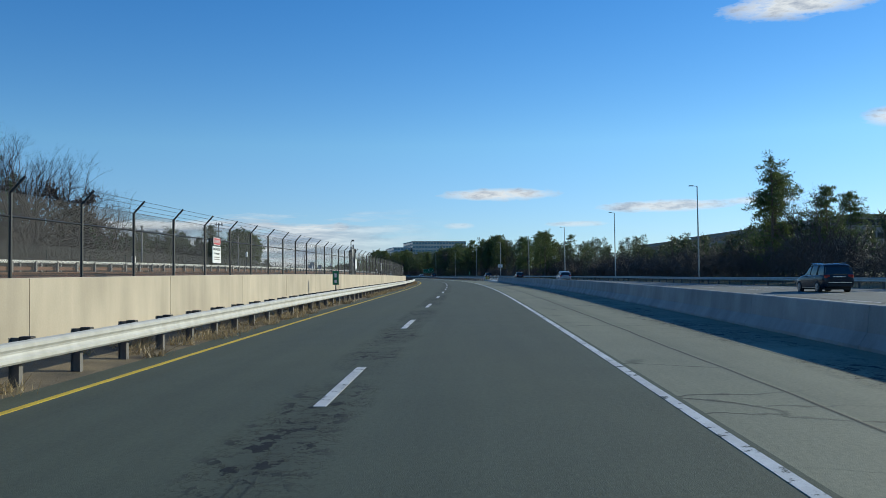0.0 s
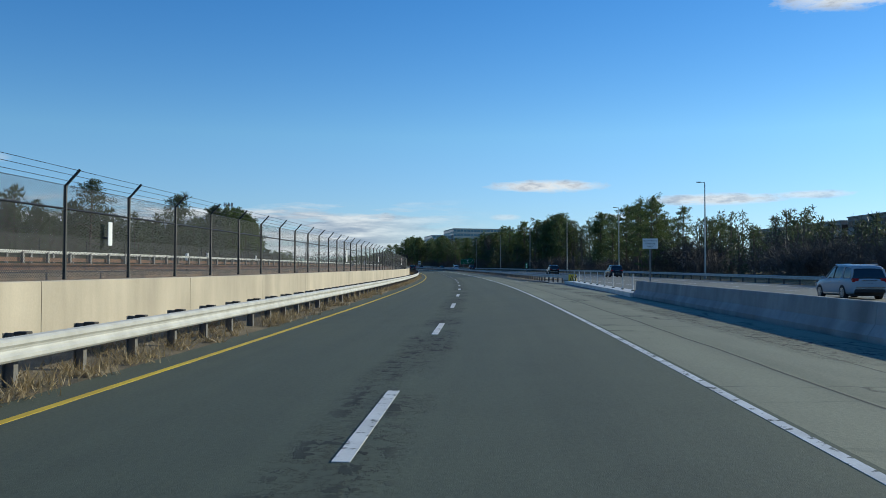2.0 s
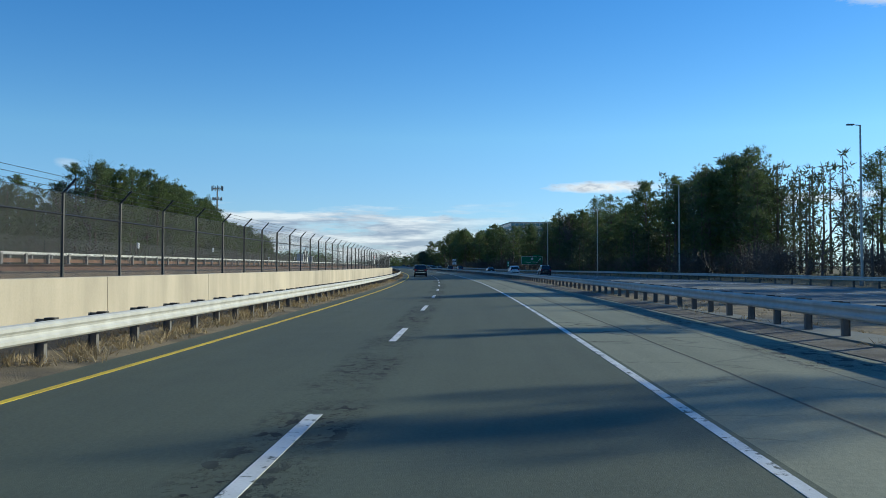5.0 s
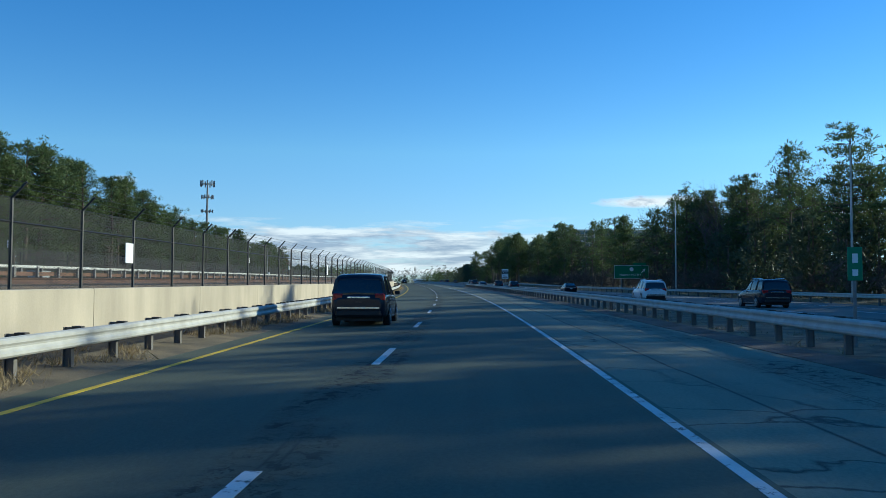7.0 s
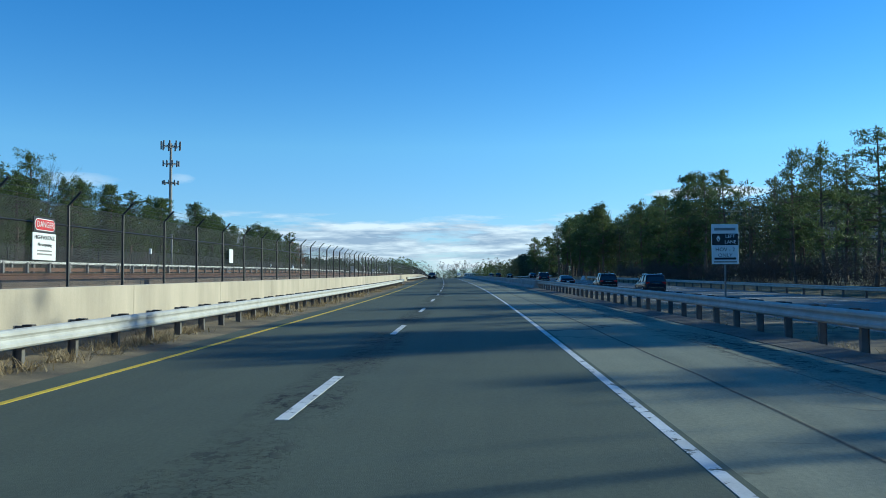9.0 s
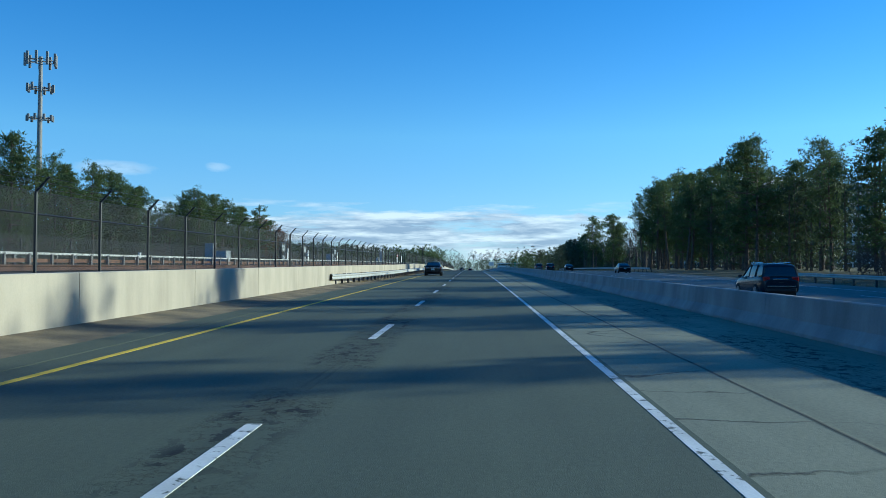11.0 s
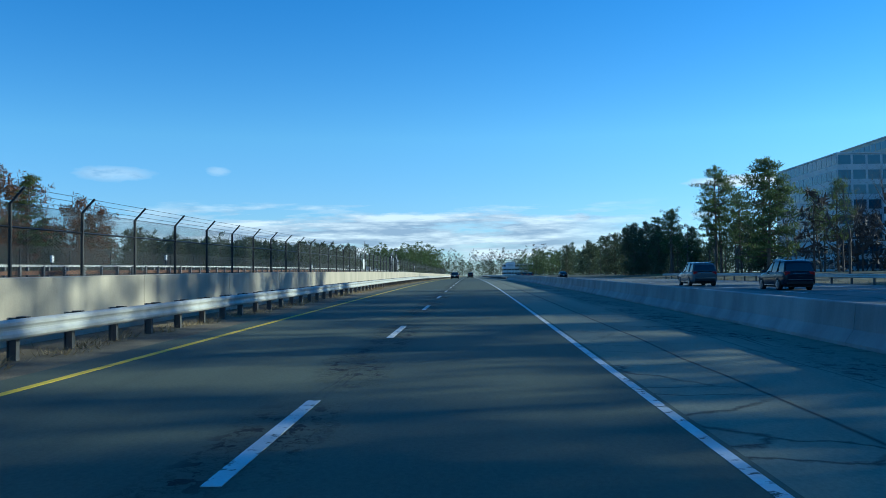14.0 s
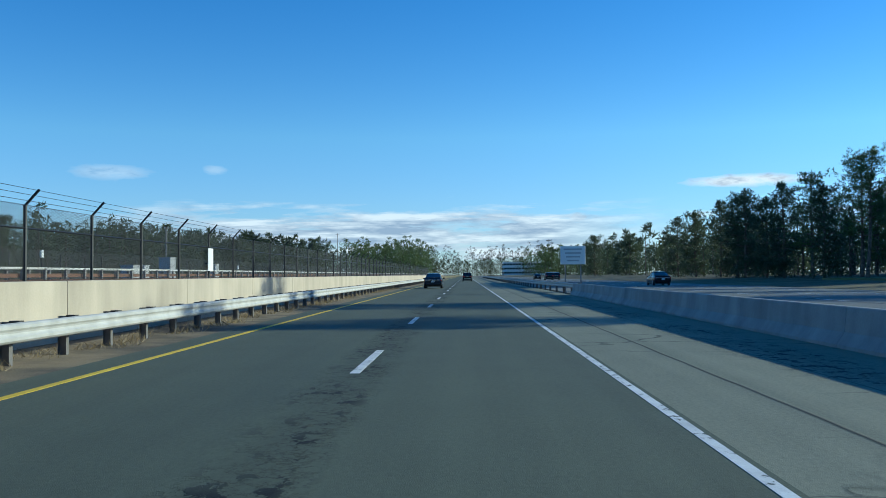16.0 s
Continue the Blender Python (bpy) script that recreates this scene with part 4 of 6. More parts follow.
def build_brush():
    v, f, n = [], [], 0
    for bags, at_, turn, k in BRUSH:
        c, s_ = math.cos(turn), math.sin(turn)
        for bag in bags:
            a = np.array(bag.v) * k
            a = np.stack([a[:, 0] * c - a[:, 1] * s_, a[:, 0] * s_ + a[:, 1] * c, a[:, 2]], 1) + np.array(at_)
            v += a.tolist()
            f += [tuple(i + n for i in q) for q in bag.f]
            n += len(a)
    tagged(new("brush", mesh_of("brush", v, f, M_TWIG)), "tangled leafless brown brush below the trees", "brush", kind="stuff")


build_brush()


def fill_woods(name, rows, mat, label, seed, leaf_len=0.4, per=24, lumps=16, trunk=None, broad=1.0):
    """The inner or far part of a wood as one mass of crowns on thin trunks; rows of s0, s1, l0, l1, height at both ends, count."""
    rng = np.random.default_rng(seed)
    bag, wood = Bag(), Bag()
    for s0, s1, l0, l1, h0, h1, count in rows:
        for _ in range(count):
            u = rng.uniform()
            s, l = s0 + (s1 - s0) * u, rng.uniform(l0, l1)
            b = np.array(P(s, l, ground_z(l, s)))
            hh = (h0 + (h1 - h0) * u) * rng.uniform(0.72, 1.0)
            wood.limb(b, b + (0, 0, hh * 0.92), 0.2, 0.05, 4)
            w = broad * (hh * rng.uniform(0.16, 0.27) + 0.9)
            for k in range(lumps):
                q = (k + rng.uniform(0.2, 0.8)) / lumps
                r = w * (1.04 - q) ** 0.6
                t = rng.uniform(0, 6.28)
                bag.tuft(rng, b + (math.cos(t) * r * 0.6, math.sin(t) * r * 0.6, hh * (0.06 + 0.9 * q)), 0.6 + r * 0.42, per, 0.75, leaf_len)
    top = tagged(new(name), label, "woods", kind="stuff")
    for nm, g, mt in (("trunks", wood, trunk or M_BARK), ("crowns", bag, mat)):
        ob = new(nm, mesh_of(nm, g.v, g.f, mt))
        ob.parent = top


fill_woods("distant_woods", [(1229, 1459, 56, 171, 22.2, 22.2, 60), (1075, 1344, -145, -74, 17.6, 24.1, 180), (1344, 1920, -385, -78, 24.1, 27.8, 150), (1843, 1939, -116, 75, 24.1, 24.1, 60), (998, 1229, 56, 132, 16.7, 16.7, 60)],
           M_CEDAR, "far dark belt of evergreen woods", 3, 1.84, 24, 12, None, 1.7)
fill_woods("sunlit_far_pines", [(1400, 1651, -90, -26, 29.0, 31.0, 120), (1344, 1536, 48, 113, 22.0, 22.0, 60)], M_PINE, "far sunlit green pines beside the road", 8, 1.57, 26, 11, None, 1.6)
fill_woods("winter_woods", [(1574, 2016, 56, 632, 38, 40, 190), (1728, 2016, -635, -116, 36, 36, 140), (1850, 2016, -116, 60, 40, 40, 60), (806, 902, 56, 113, 14.8, 14.8, 24), (85, 203, -101, -64, 21.3, 14.8, 60)],
           M_TWIG, "grey-brown haze of leafless winter woods", 6, 1.57, 20, 12, M_TWIG, 1.5)
fill_woods("wood_interior", [(493, 664, 48, 71, 14.1, 15.2, 100), (420, 493, 56, 75, 11.1, 11.1, 40), (251, 363, 44, 71, 13.0, 13.0, 60), (359, 420, 40, 56, 17.4, 17.4, 40), (66, 259, 42, 63, 8.1, 8.5, 100), (702, 791, 52, 79, 17.6, 17.6, 50), (921, 1017, 50, 71, 13.0, 13.0, 34),
                             ],
           M_CEDAR, "dark inner mass of the evergreen wood", 4, 0.79, 22, 14)
# Rows added where their shadows fall over the lanes and shoulder.
fill_woods("roadside_wood", [(466, 508, 44, 56, 15.0, 15.0, 14), (370, 407, 41, 52, 19.2, 19.2, 26), (622, 723, 45, 58, 16.5, 16.5, 44), (577, 622, 44, 56, 17.4, 17.4, 26), (483, 518, 42, 52, 16.0, 16.0, 18), (397, 466, 37, 42, 9.6, 9.6, 26)], M_CEDAR, "dark dense evergreens close to the road", 15, 0.79, 26, 15, None, 1.35)
fill_woods("pine_slope", [(432, 562, -97, -64, 20.4, 18.5, 120), (552, 655, -93, -64, 15.9, 15.2, 60)], M_PINE, "dense sunlit slope of green pines", 5, 0.73, 26, 16)
# Unseen trees added behind the view; they keep horizon glow off the cars.
fill_woods("woods_behind", [(-326, -119, -116, -16, 18.5, 18.5, 90), (-326, -119, 13, 113, 18.5, 18.5, 90), (-355, -230, -28, 25, 18.5, 18.5, 40)], M_CEDAR, "unseen dark belt of trees added behind to block the horizon glow", 7, 1.57, 14, 8)


fill_woods("wood_beyond_railway", [(164, 295, -89, -61, 11.5, 12.6, 120), (295, 439, -89, -61, 13.0, 14.8, 130), (550, 664, -89, -64, 16.3, 15.5, 110), (664, 821, -89, -66, 15.2, 14.1, 130), (821, 1075, -97, -68, 10.4, 14.8, 150)],
           M_CEDAR, "dark dense wood beyond the railway", 14, 0.88, 26, 14, None, 1.25)


def bare_wood():
    """The grey haze of leafless crowns behind the railway."""
    rng = random.Random(9)
    for k in range(40):
        s = 95 + k * 2.6
        put_tree(BARES, k, s + rng.uniform(-3, 3), rng.uniform(-93, -65), rng.uniform(0.85, 1.02) * float(np.interp(s, [95, 149, 176, 203], [28.0, 25.0, 20.5, 16.0])), rng)
    for k in range(10):
        put_tree(BARES, k, rng.uniform(787, 900), rng.uniform(54, 94), rng.uniform(13, 18), rng)
    for k in range(10):
        put_tree(BARES, k, rng.uniform(444, 520), rng.uniform(47, 60), rng.uniform(15, 18), rng)


bare_wood()


# ---- grass and litter ----
def grass_tufts():
    rng = np.random.default_rng(12)
    bag = Bag()

    def clump(s, l, z, h, n):
        b = np.array(P(s, l, z))
        for _ in range(n):
            o = b + (*rng.normal(0, 0.16, 2), 0)
            t = o + (*rng.normal(0, 0.11, 2), h * rng.uniform(0.4, 1.1))
            e = rng.normal(0, 0.007, 3)
            k = len(bag.v)
            bag.v += [o - e, o + e, t]
            bag.f.append((k, k + 1, k + 2))
    for s in np.arange(5, 560, 0.4):
        if noise.noise((s * 0.11, 3.0, 0.0)) > -0.25:
            l = left_line(s) - rng.uniform(-0.15, 1.3)
            clump(s + rng.uniform(-0.2, 0.2), l, 0.0, 0.24, 64)
    for s in np.arange(612, 900, 0.4):
        clump(s, left_line(s) - rng.uniform(0.0, 1.2), 0.0, 0.17, 34)
    for s in np.arange(200, 535, 0.42):
        clump(s + rng.uniform(-0.2, 0.2), rng.uniform(8.7, 12.1), 0.05 + 0.5 * min(0.0, rise(s)), 0.16, 16)
    for s in np.arange(60, 860, 1.0):
        clump(s, 31.4 + rng.uniform(0, 3), rise(s) - 0.12, 0.35, 14)
    tagged(new("dry_grass", mesh_of("dry_grass", bag.v, bag.f, M_DRY)), "clumps of dead straw-coloured grass along the rails", "grass", kind="stuff")


grass_tufts()


# ---- railway behind the fence ----
def railway():
    bed = tagged(swept("track_bed", [(-7.6, 1.0), (-7.6, 0.6), (-21.0, 0.6), (-21.0, 1.1)], -60, 1300, M_BALLAST, 6.0, shift=FLIFT), "brown ballast bed of the railway", "track bed", kind="structure")
    for mid in (-10.7, -15.6):
        tr = base_at("railway_track", Matrix())
        tagged(tr, "rusty steel rails on a ballast bed", "railway track", group="tracks")
        for d in (-0.72, 0.72):
            z = 1.34
            prof = [(mid + d - 0.035, z + 0.17), (mid + d - 0.035, z + 0.13), (mid + d - 0.01, z + 0.11), (mid + d - 0.07, z), (mid + d + 0.07, z), (mid + d + 0.01, z + 0.11), (mid + d + 0.035, z + 0.13), (mid + d + 0.035, z + 0.17)]
            child(swept("running_rail", prof, -55, 1250, M_RUST, 6.0, shift=FLIFT), tr)
        child(swept("plinth", slab(mid - 1.1, mid + 1.1, 1.28, 0.3), -55, 1250, M_BALLAST, 6.0, shift=FLIFT), tr)
    for mid, z in ((-12.5, 1.78), (-13.8, 1.80)):
        top = base_at("power_rail", Matrix())
        tagged(top, "white cover board over the power rail, on brackets", "power rail", group="power rails")
        for a, b in ((-50, 203), (208, 560), (570, 1250)):
            child(swept("cover_board", slab(mid - 0.15, mid + 0.15, z + 0.13, 0.07), a, b, M_COVER, 6.0, shift=FLIFT), top)
            child(swept("conductor", slab(mid - 0.05, mid + 0.05, z - 0.08, 0.12), a, b, M_RUST, 6.0, shift=FLIFT), top)
        v, f = [], []
        for s in np.arange(-50, 1020, 1.5):
            for y0, y1, z0, z1 in ((-0.05, 0.05, z - 0.3, z + 0.1),):
                k = len(v)
                for zz in (z0, z1):
                    for dl, ds in ((0.10, y0), (0.18, y0), (0.18, y1), (0.10, y1)):
                        v.append(P(s + ds, mid + dl, zz + bed_lift(s)))
                f += [(k, k + 1, k + 5, k + 4), (k + 1, k + 2, k + 6, k + 5), (k + 2, k + 3, k + 7, k + 6), (k + 3, k, k + 4, k + 7), (k + 4, k + 5, k + 6, k + 7)]
        br = new("brackets", mesh_of("brackets", v, f, M_POST))
        child(br, top)
    far = base_at("far_fence", Matrix())
    tagged(far, "dark chain-link fence on the far side of the tracks", "fence")
    for i in range(190):
        po = new("post", FPOST)
        po.matrix_basis = stand(-30 + 5.4 * i, -20.5, 1.0 + bed_lift(-30 + 5.4 * i))
        child(po, far)
    q = child(swept("mesh", [(-20.5, 1.05), (-20.5, 3.0)], -30, 1010, M_LINK, 4.0, closed=False, shift=FLIFT), far)
    for poly in q.data.polygons:
        for li in poly.loop_indices:
            vi = q.data.loops[li].vertex_index
            q.data.uv_layers[0].data[li].uv = (q.data.uv_layers[0].data[li].uv[0], (vi % 2) * 1.95)


railway()


# ---- signs ----
def letters(text, size, mat, parent, x, y, z, label="", turn=None):
    """Flat raised letters, centred at x, z on a face that looks along -y."""
    cu = bpy.data.curves.new("lettering", "FONT")
    cu.body, cu.size, cu.align_x, cu.align_y, cu.extrude = text, size, "CENTER", "CENTER", 0.002
    cu.resolution_u = 2
    tmp = bpy.data.objects.new("lettering", cu)
    scene.collection.objects.link(tmp)
    me = bpy.data.meshes.new_from_object(tmp.evaluated_get(bpy.context.evaluated_depsgraph_get()))
    bpy.data.objects.remove(tmp)
    me.materials.clear()
    me.materials.append(mat)
    ob = new("lettering", me)
    ob.parent = parent
    ob.matrix_basis = Matrix.Translation((x, y, z)) @ Matrix.Rotation(radians(90), 4, "X")
    return tagged(ob, label)


def plate(w, h, z0, depth=0.02, x=0.0, y=0.0, bevel=0.006):
    return box(x - w / 2, x + w / 2, y - depth, y, z0, z0 + h, bevel)


def oval(w, h, z, y, n=28):
    """A flat rounded bar, centred on z."""
    bm = bmesh.new()
    r = h / 2
    ring = []
    for k in range(n):
        t = 6.2832 * k / n
        ring.append((math.copysign(w / 2 - r, math.cos(t)) + r * math.cos(t), z + r * math.sin(t)))
    a = [bm.verts.new((p, y, q)) for p, q in ring]
    b = [bm.verts.new((p, y + 0.004, q)) for p, q in ring]
    bm.faces.new(a)
    for k in range(n):
        bm.faces.new((a[k], b[k], b[(k + 1) % n], a[(k + 1) % n]))
    bmesh.ops.recalc_face_normals(bm, faces=bm.faces)
    return bm


def danger_sign(s, blank=False, l=FENCE_L + 0.12, w=0.98, h=0.88, z=1.76):
    """A plate hung on the fence, facing the road."""
    top = base_at("fence_sign", stand(s, l, z + bed_lift(s), 90))
    if blank:
        tagged(top, "plain white sign plate hung on the fence", "sign", group="fence signs")
        part("plate", plate(w, h, 0), M_SIGNW, top)
    else:
        tagged(top, "white high-voltage warning sign with a red header on the fence", "sign", group="fence signs")
        part("header", plate(w * 0.93, h * 0.36, h * 0.64), M_INK, top, "black header plate")
        part("header_oval", oval(w * 0.86, h * 0.28, h * 0.82, -0.026), M_SIGNW, top, "white oval rim")
        part("header_oval", oval(w * 0.82, h * 0.24, h * 0.82, -0.031), M_SIGNR, top, "red oval")
        letters("DANGER", h * 0.2, M_SIGNW, top, 0, -0.036, h * 0.82)
        part("plate", plate(w, h * 0.63, 0), M_SIGNW, top)
        letters("HIGH VOLTAGE", h * 0.135, M_INK, top, 0, -0.025, h * 0.52)
        letters("No trespassing", h * 0.11, M_INK, top, 0, -0.025, h * 0.36)
        for q in (0.12, 0.2):
            part("writing_bar", plate(w * 0.62, h * 0.035, h * q, 0.003, y=-0.021, bevel=0), M_POST, top)
    for x in (-w * 0.3, w * 0.3):
        part("bracket", box(x - 0.02, x + 0.02, 0.0, 0.12, h * 0.3, h * 0.36), M_BLACK, top)


for s in (29.4, 216.5, 342.2, 469.4, 653.6):
    danger_sign(s)
for s, w, h in ((67.9, 1.00, 0.72), (91.6, 0.50, 0.80), (118.7, 0.2, 0.50), (153.8, 0.45, 0.75), (369.5, 0.50, 0.50), (403.5, 0.50, 0.60), (175.3, 0.45, 0.45), (483.6, 0.50, 0.50), (659.7, 0.70, 0.72), (712.8, 0.70, 0.80), (715.9, 0.60, 0.70), (779.8, 0.85, 0.75), (813.9, 0.75, 0.50), (842.6, 0.55, 0.75)):
    danger_sign(s, True, w=w, h=h, z=2.12 - h / 2)


def post_sign(name, s, l, z, w, h, label, mats, turn=0.0, foot=0.02):
    """A plate on a post, facing the traffic that comes up the road."""
    top = base_at(name, stand(s, l, foot, turn))
    tagged(top, label, "road sign")
    part("post", box(-0.03, 0.03, 0.0, 0.05, 0, z - foot + h - 0.05), M_POST, top)
    part("plate", plate(w, h, z - foot), mats, top)
    return top


hov = post_sign("lane_sign", 485.3, 11.6, 1.75, 1.02, 1.52, "white and black lane-use sign on a steel post", M_SIGNW, foot=0.1)
part("top_plate", plate(1.02, 0.22, 2.87, y=-0.004), M_SIGNW, hov)
part("band", plate(0.98, 0.44, 2.37, 0.004, y=-0.022, bevel=0), M_INK, hov, "black band")
letters("LEFT", 0.18, M_SIGNW, hov, 0.2, -0.03, 2.70)
letters("LANE", 0.18, M_SIGNW, hov, 0.2, -0.03, 2.49)
letters("\u25ca", 0.33, M_SIGNW, hov, -0.25, -0.03, 2.6)
letters("HOV - 2", 0.21, M_INK, hov, 0, -0.026, 2.2)
letters("ONLY", 0.2, M_INK, hov, 0, -0.026, 1.98)
part("writing_bar", plate(0.82, 0.08, 1.82, 0.003, y=-0.021, bevel=0), M_INK, hov)
part("writing_bar", plate(0.86, 0.05, 1.71, 0.003, y=-0.021, bevel=0), M_POST, hov)
part("writing_bar", plate(0.8, 0.1, 2.93, 0.003, y=-0.026, bevel=0), M_POST, hov)
for s, l, z in ((218.3, 9.9, 1.34), (366.8, 9.9, 1.48), (704.5, 9.0, 0.92), (45.2, -5.2, 0.85)):
    ms = post_sign("mile_marker", s, l, z, 0.32, 0.72, "narrow green mile marker on a steel post", M_SIGNG, foot=0.0 if l > 0 else -0.05)
    b = z - ms.matrix_basis.translation.z + P(s, l, 0).z
    part("numeral_bar", plate(0.12, 0.2, b + 0.38, 0.003, y=-0.021, bevel=0), M_SIGNW, ms)
    part("numeral_bar", plate(0.12, 0.14, b + 0.1, 0.003, y=-0.021, bevel=0), M_SIGNW, ms)


def exit_sign(s, l):
    top = base_at("exit_sign", stand(s, l, 0.0))
    tagged(top, "large green exit sign on two posts beside the trees", "road sign")
    w, h, z = 6.5, 2.4, 1.9
    for x in (-1.9, 1.9):
        part("post", box(x - 0.09, x + 0.09, 0.0, 0.18, -1.0, z + h), M_POST, top)
    part("border", plate(w, h, z, 0.03), M_SIGNW, top, "white border")
    part("panel", plate(w - 0.14, h - 0.14, z + 0.07, 0.008, y=-0.03), M_SIGNG, top, "green sheet")
    part("exit_tab", plate(2.4, 0.5, z + h + 0.01, 0.03, x=1.55), M_SIGNG, top)
    part("shield", oval(0.75, 0.75, z + 1.7, -0.044, 20), M_SIGNW, top, "white round shield")
    letters("Hunter Mill Rd", 0.66, M_SIGNW, top, -0.25, -0.044, z + 0.65)
    bm = bmesh.new()
    v = [bm.verts.new((1.75 * x - 0.1, -0.044, z + 1.75 * q - 0.15)) for x, q in ((1.05, 0.72), (1.13, 0.64), (1.42, 0.93), (1.48, 0.80), (1.54, 1.14), (1.20, 1.06), (1.33, 1.01))]
    bm.faces.new(v)
    part("arrow", bm, M_SIGNW, top, "white arrow")


exit_sign(508.0, 37.6)
av = post_sign("lane_sign", 143.5, 9.4, 2.35, 0.74, 0.5, "white sign for authorised vehicles on the barrier", M_SIGNW, foot=0.72)
for k, word in enumerate(("AUTHORIZED", "VEHICLES", "ONLY")):
    letters(word, 0.11, M_INK, av, 0, -0.026, 1.63 + 0.39 - 0.14 * k)


# ---- street lamps ----
def street_lamp(s, l):
    top = base_at("street_lamp", stand(s, l, ground_z(l, s)))
    tagged(top, "tall slender grey steel street lamp", "street lamp", group="lamps along the parallel road")
    part("base", tube([(0, 0, 0), (0, 0, 0.45)], 0.2, 10), M_POST, top)
    part("pole", tube([(0, 0, 0.3), (0, 0, 6.0), (0, 0, 13.0)], [0.12, 0.1, 0.07], 8), M_STEEL, top)
    part("arm", tube([(0, 0, 12.95), (-0.6, 0, 13.02)], 0.035, 6), M_STEEL, top)
    part("lamp_head", box(-1.1, -0.5, -0.14, 0.14, 12.96, 13.08, 0.03), M_POST, top)


for k in range(8):
    street_lamp(117.5 + 50.3 * k, 34.0)


def utility_pole(s, l, h):
    top = base_at("utility_pole", stand(s, l, ground_z(l, s)))
    tagged(top, "dark wooden utility pole with a crossarm", "pole")
    part("pole", tube([(0, 0, -0.2), (0, 0, h)], [0.15, 0.1], 8), M_BARK, top)
    part("crossarm", box(-1.0, 1.0, -0.05, 0.05, h - 0.6, h - 0.48), M_BARK, top)


utility_pole(1137, 75.5, 17.5)
utility_pole(1273, -66, 22.5)
utility_pole(1180, 72, 11.0)


# ---- phone mast ----
def phone_mast(s, l, h):
    top = base_at("phone_mast", stand(s, l, ground_z(l, s)))
    tagged(top, "tall steel monopole phone mast with antenna panels", "mast")
    part("pole", tube([(0, 0, -0.3), (0, 0, h * 0.5), (0, 0, h)], [0.75, 0.55, 0.35], 12), M_POST, top)
    for tier, z in enumerate((h - 0.9, h - 6.5, h - 12.5)):
        rad = 2.7 if tier == 0 else 2.2
        bm = bmesh.new()
        for k in range(6):
            a, b = 6.2832 * k / 6, 6.2832 * (k + 1) / 6
            tube_bm(bm, [(math.cos(a) * rad, math.sin(a) * rad, z), (math.cos(b) * rad, math.sin(b) * rad, z)], 0.09, 5)
            tube_bm(bm, [(0, 0, z), (math.cos(a) * rad, math.sin(a) * rad, z)], 0.09, 5)
        part("platform", bm, M_POST, top)
        for k in range(9):
            a = 6.2832 * k / 9 + tier
            x, y = math.cos(a) * (rad + 0.2), math.sin(a) * (rad + 0.2)
            part("antenna", box(x - 0.22, x + 0.22, y - 0.16, y + 0.16, z - 1.1 / (1 + 0.6 * tier), z + 1.5 / (1 + 0.6 * tier)), M_POST, top)


phone_mast(726, -85, 41.5)


# ---- trackside equipment ----
def cabinet(s, l, z, w, h, d, label="grey steel equipment cabinet beside the track", mat=None):
    top = base_at("equipment_cabinet", stand(s, l, z + bed_lift(s)))
    tagged(top, label, "cabinet", group="trackside cabinets")
    part("body", box(-d / 2, d / 2, -w / 2, w / 2, 0.12, h, 0.015), mat or M_GREYBOX, top)
    part("plinth", box(-d / 2 + 0.03, d / 2 - 0.03, -w / 2 + 0.03, w / 2 - 0.03, -0.3, 0.12), M_BARRIER, top)
    part("door", box(d / 2, d / 2 + 0.015, -w / 2 + 0.05, w / 2 - 0.05, 0.2, h - 0.08, 0.004), mat or M_GREYBOX, top)
    part("roof", box(-d / 2 - 0.03, d / 2 + 0.04, -w / 2 - 0.03, w / 2 + 0.03, h, h + 0.04), mat or M_GREYBOX, top)
    part("handle", box(d / 2 + 0.015, d / 2 + 0.04, w / 2 - 0.16, w / 2 - 0.13, h * 0.45, h * 0.6), M_BLACK, top)


for s, l, z, w, h, d in ((109.6, -17, 1.1, 0.7, 1.5, 0.5), (112.7, -17.2, 1.1, 0.6, 1.9, 0.5), (118.7, -17, 1.1, 0.7, 1.6, 0.5), (358.3, -17, 1.1, 1.1, 1.9, 0.8), (368.4, -17, 1.1, 0.6, 1.7, 0.5), (385.8, -17, 1.1, 0.8, 0.7, 0.6), (521.4, -17, 1.1, 0.8, 0.9, 0.5), (616.0, -17, 1.1, 0.7, 1.9, 0.6), (619.2, -17, 1.1, 1.2, 1.4, 0.8), (728.6, -16.5, 1.1, 1, 3, 0.7), (726.5, -17, 1.1, 0.7, 1, 0.5), (717.4, -16, 1.1, 0.9, 1.6, 0.6), (668.6, -17, 1.1, 1.1, 1.7, 0.8), (672.0, -17, 1.1, 1.1, 1.3, 0.7), (863.7, -17, 1.1, 0.8, 1.1, 0.5), (866.7, -16.6, 1.1, 1, 1.6, 0.7), (862.0, -17, 1.1, 1.3, 1.1, 0.7), (874.4, -16, 1.1, 0.9, 1.3, 0.5)):
    cabinet(s, l, z, w, h, d)


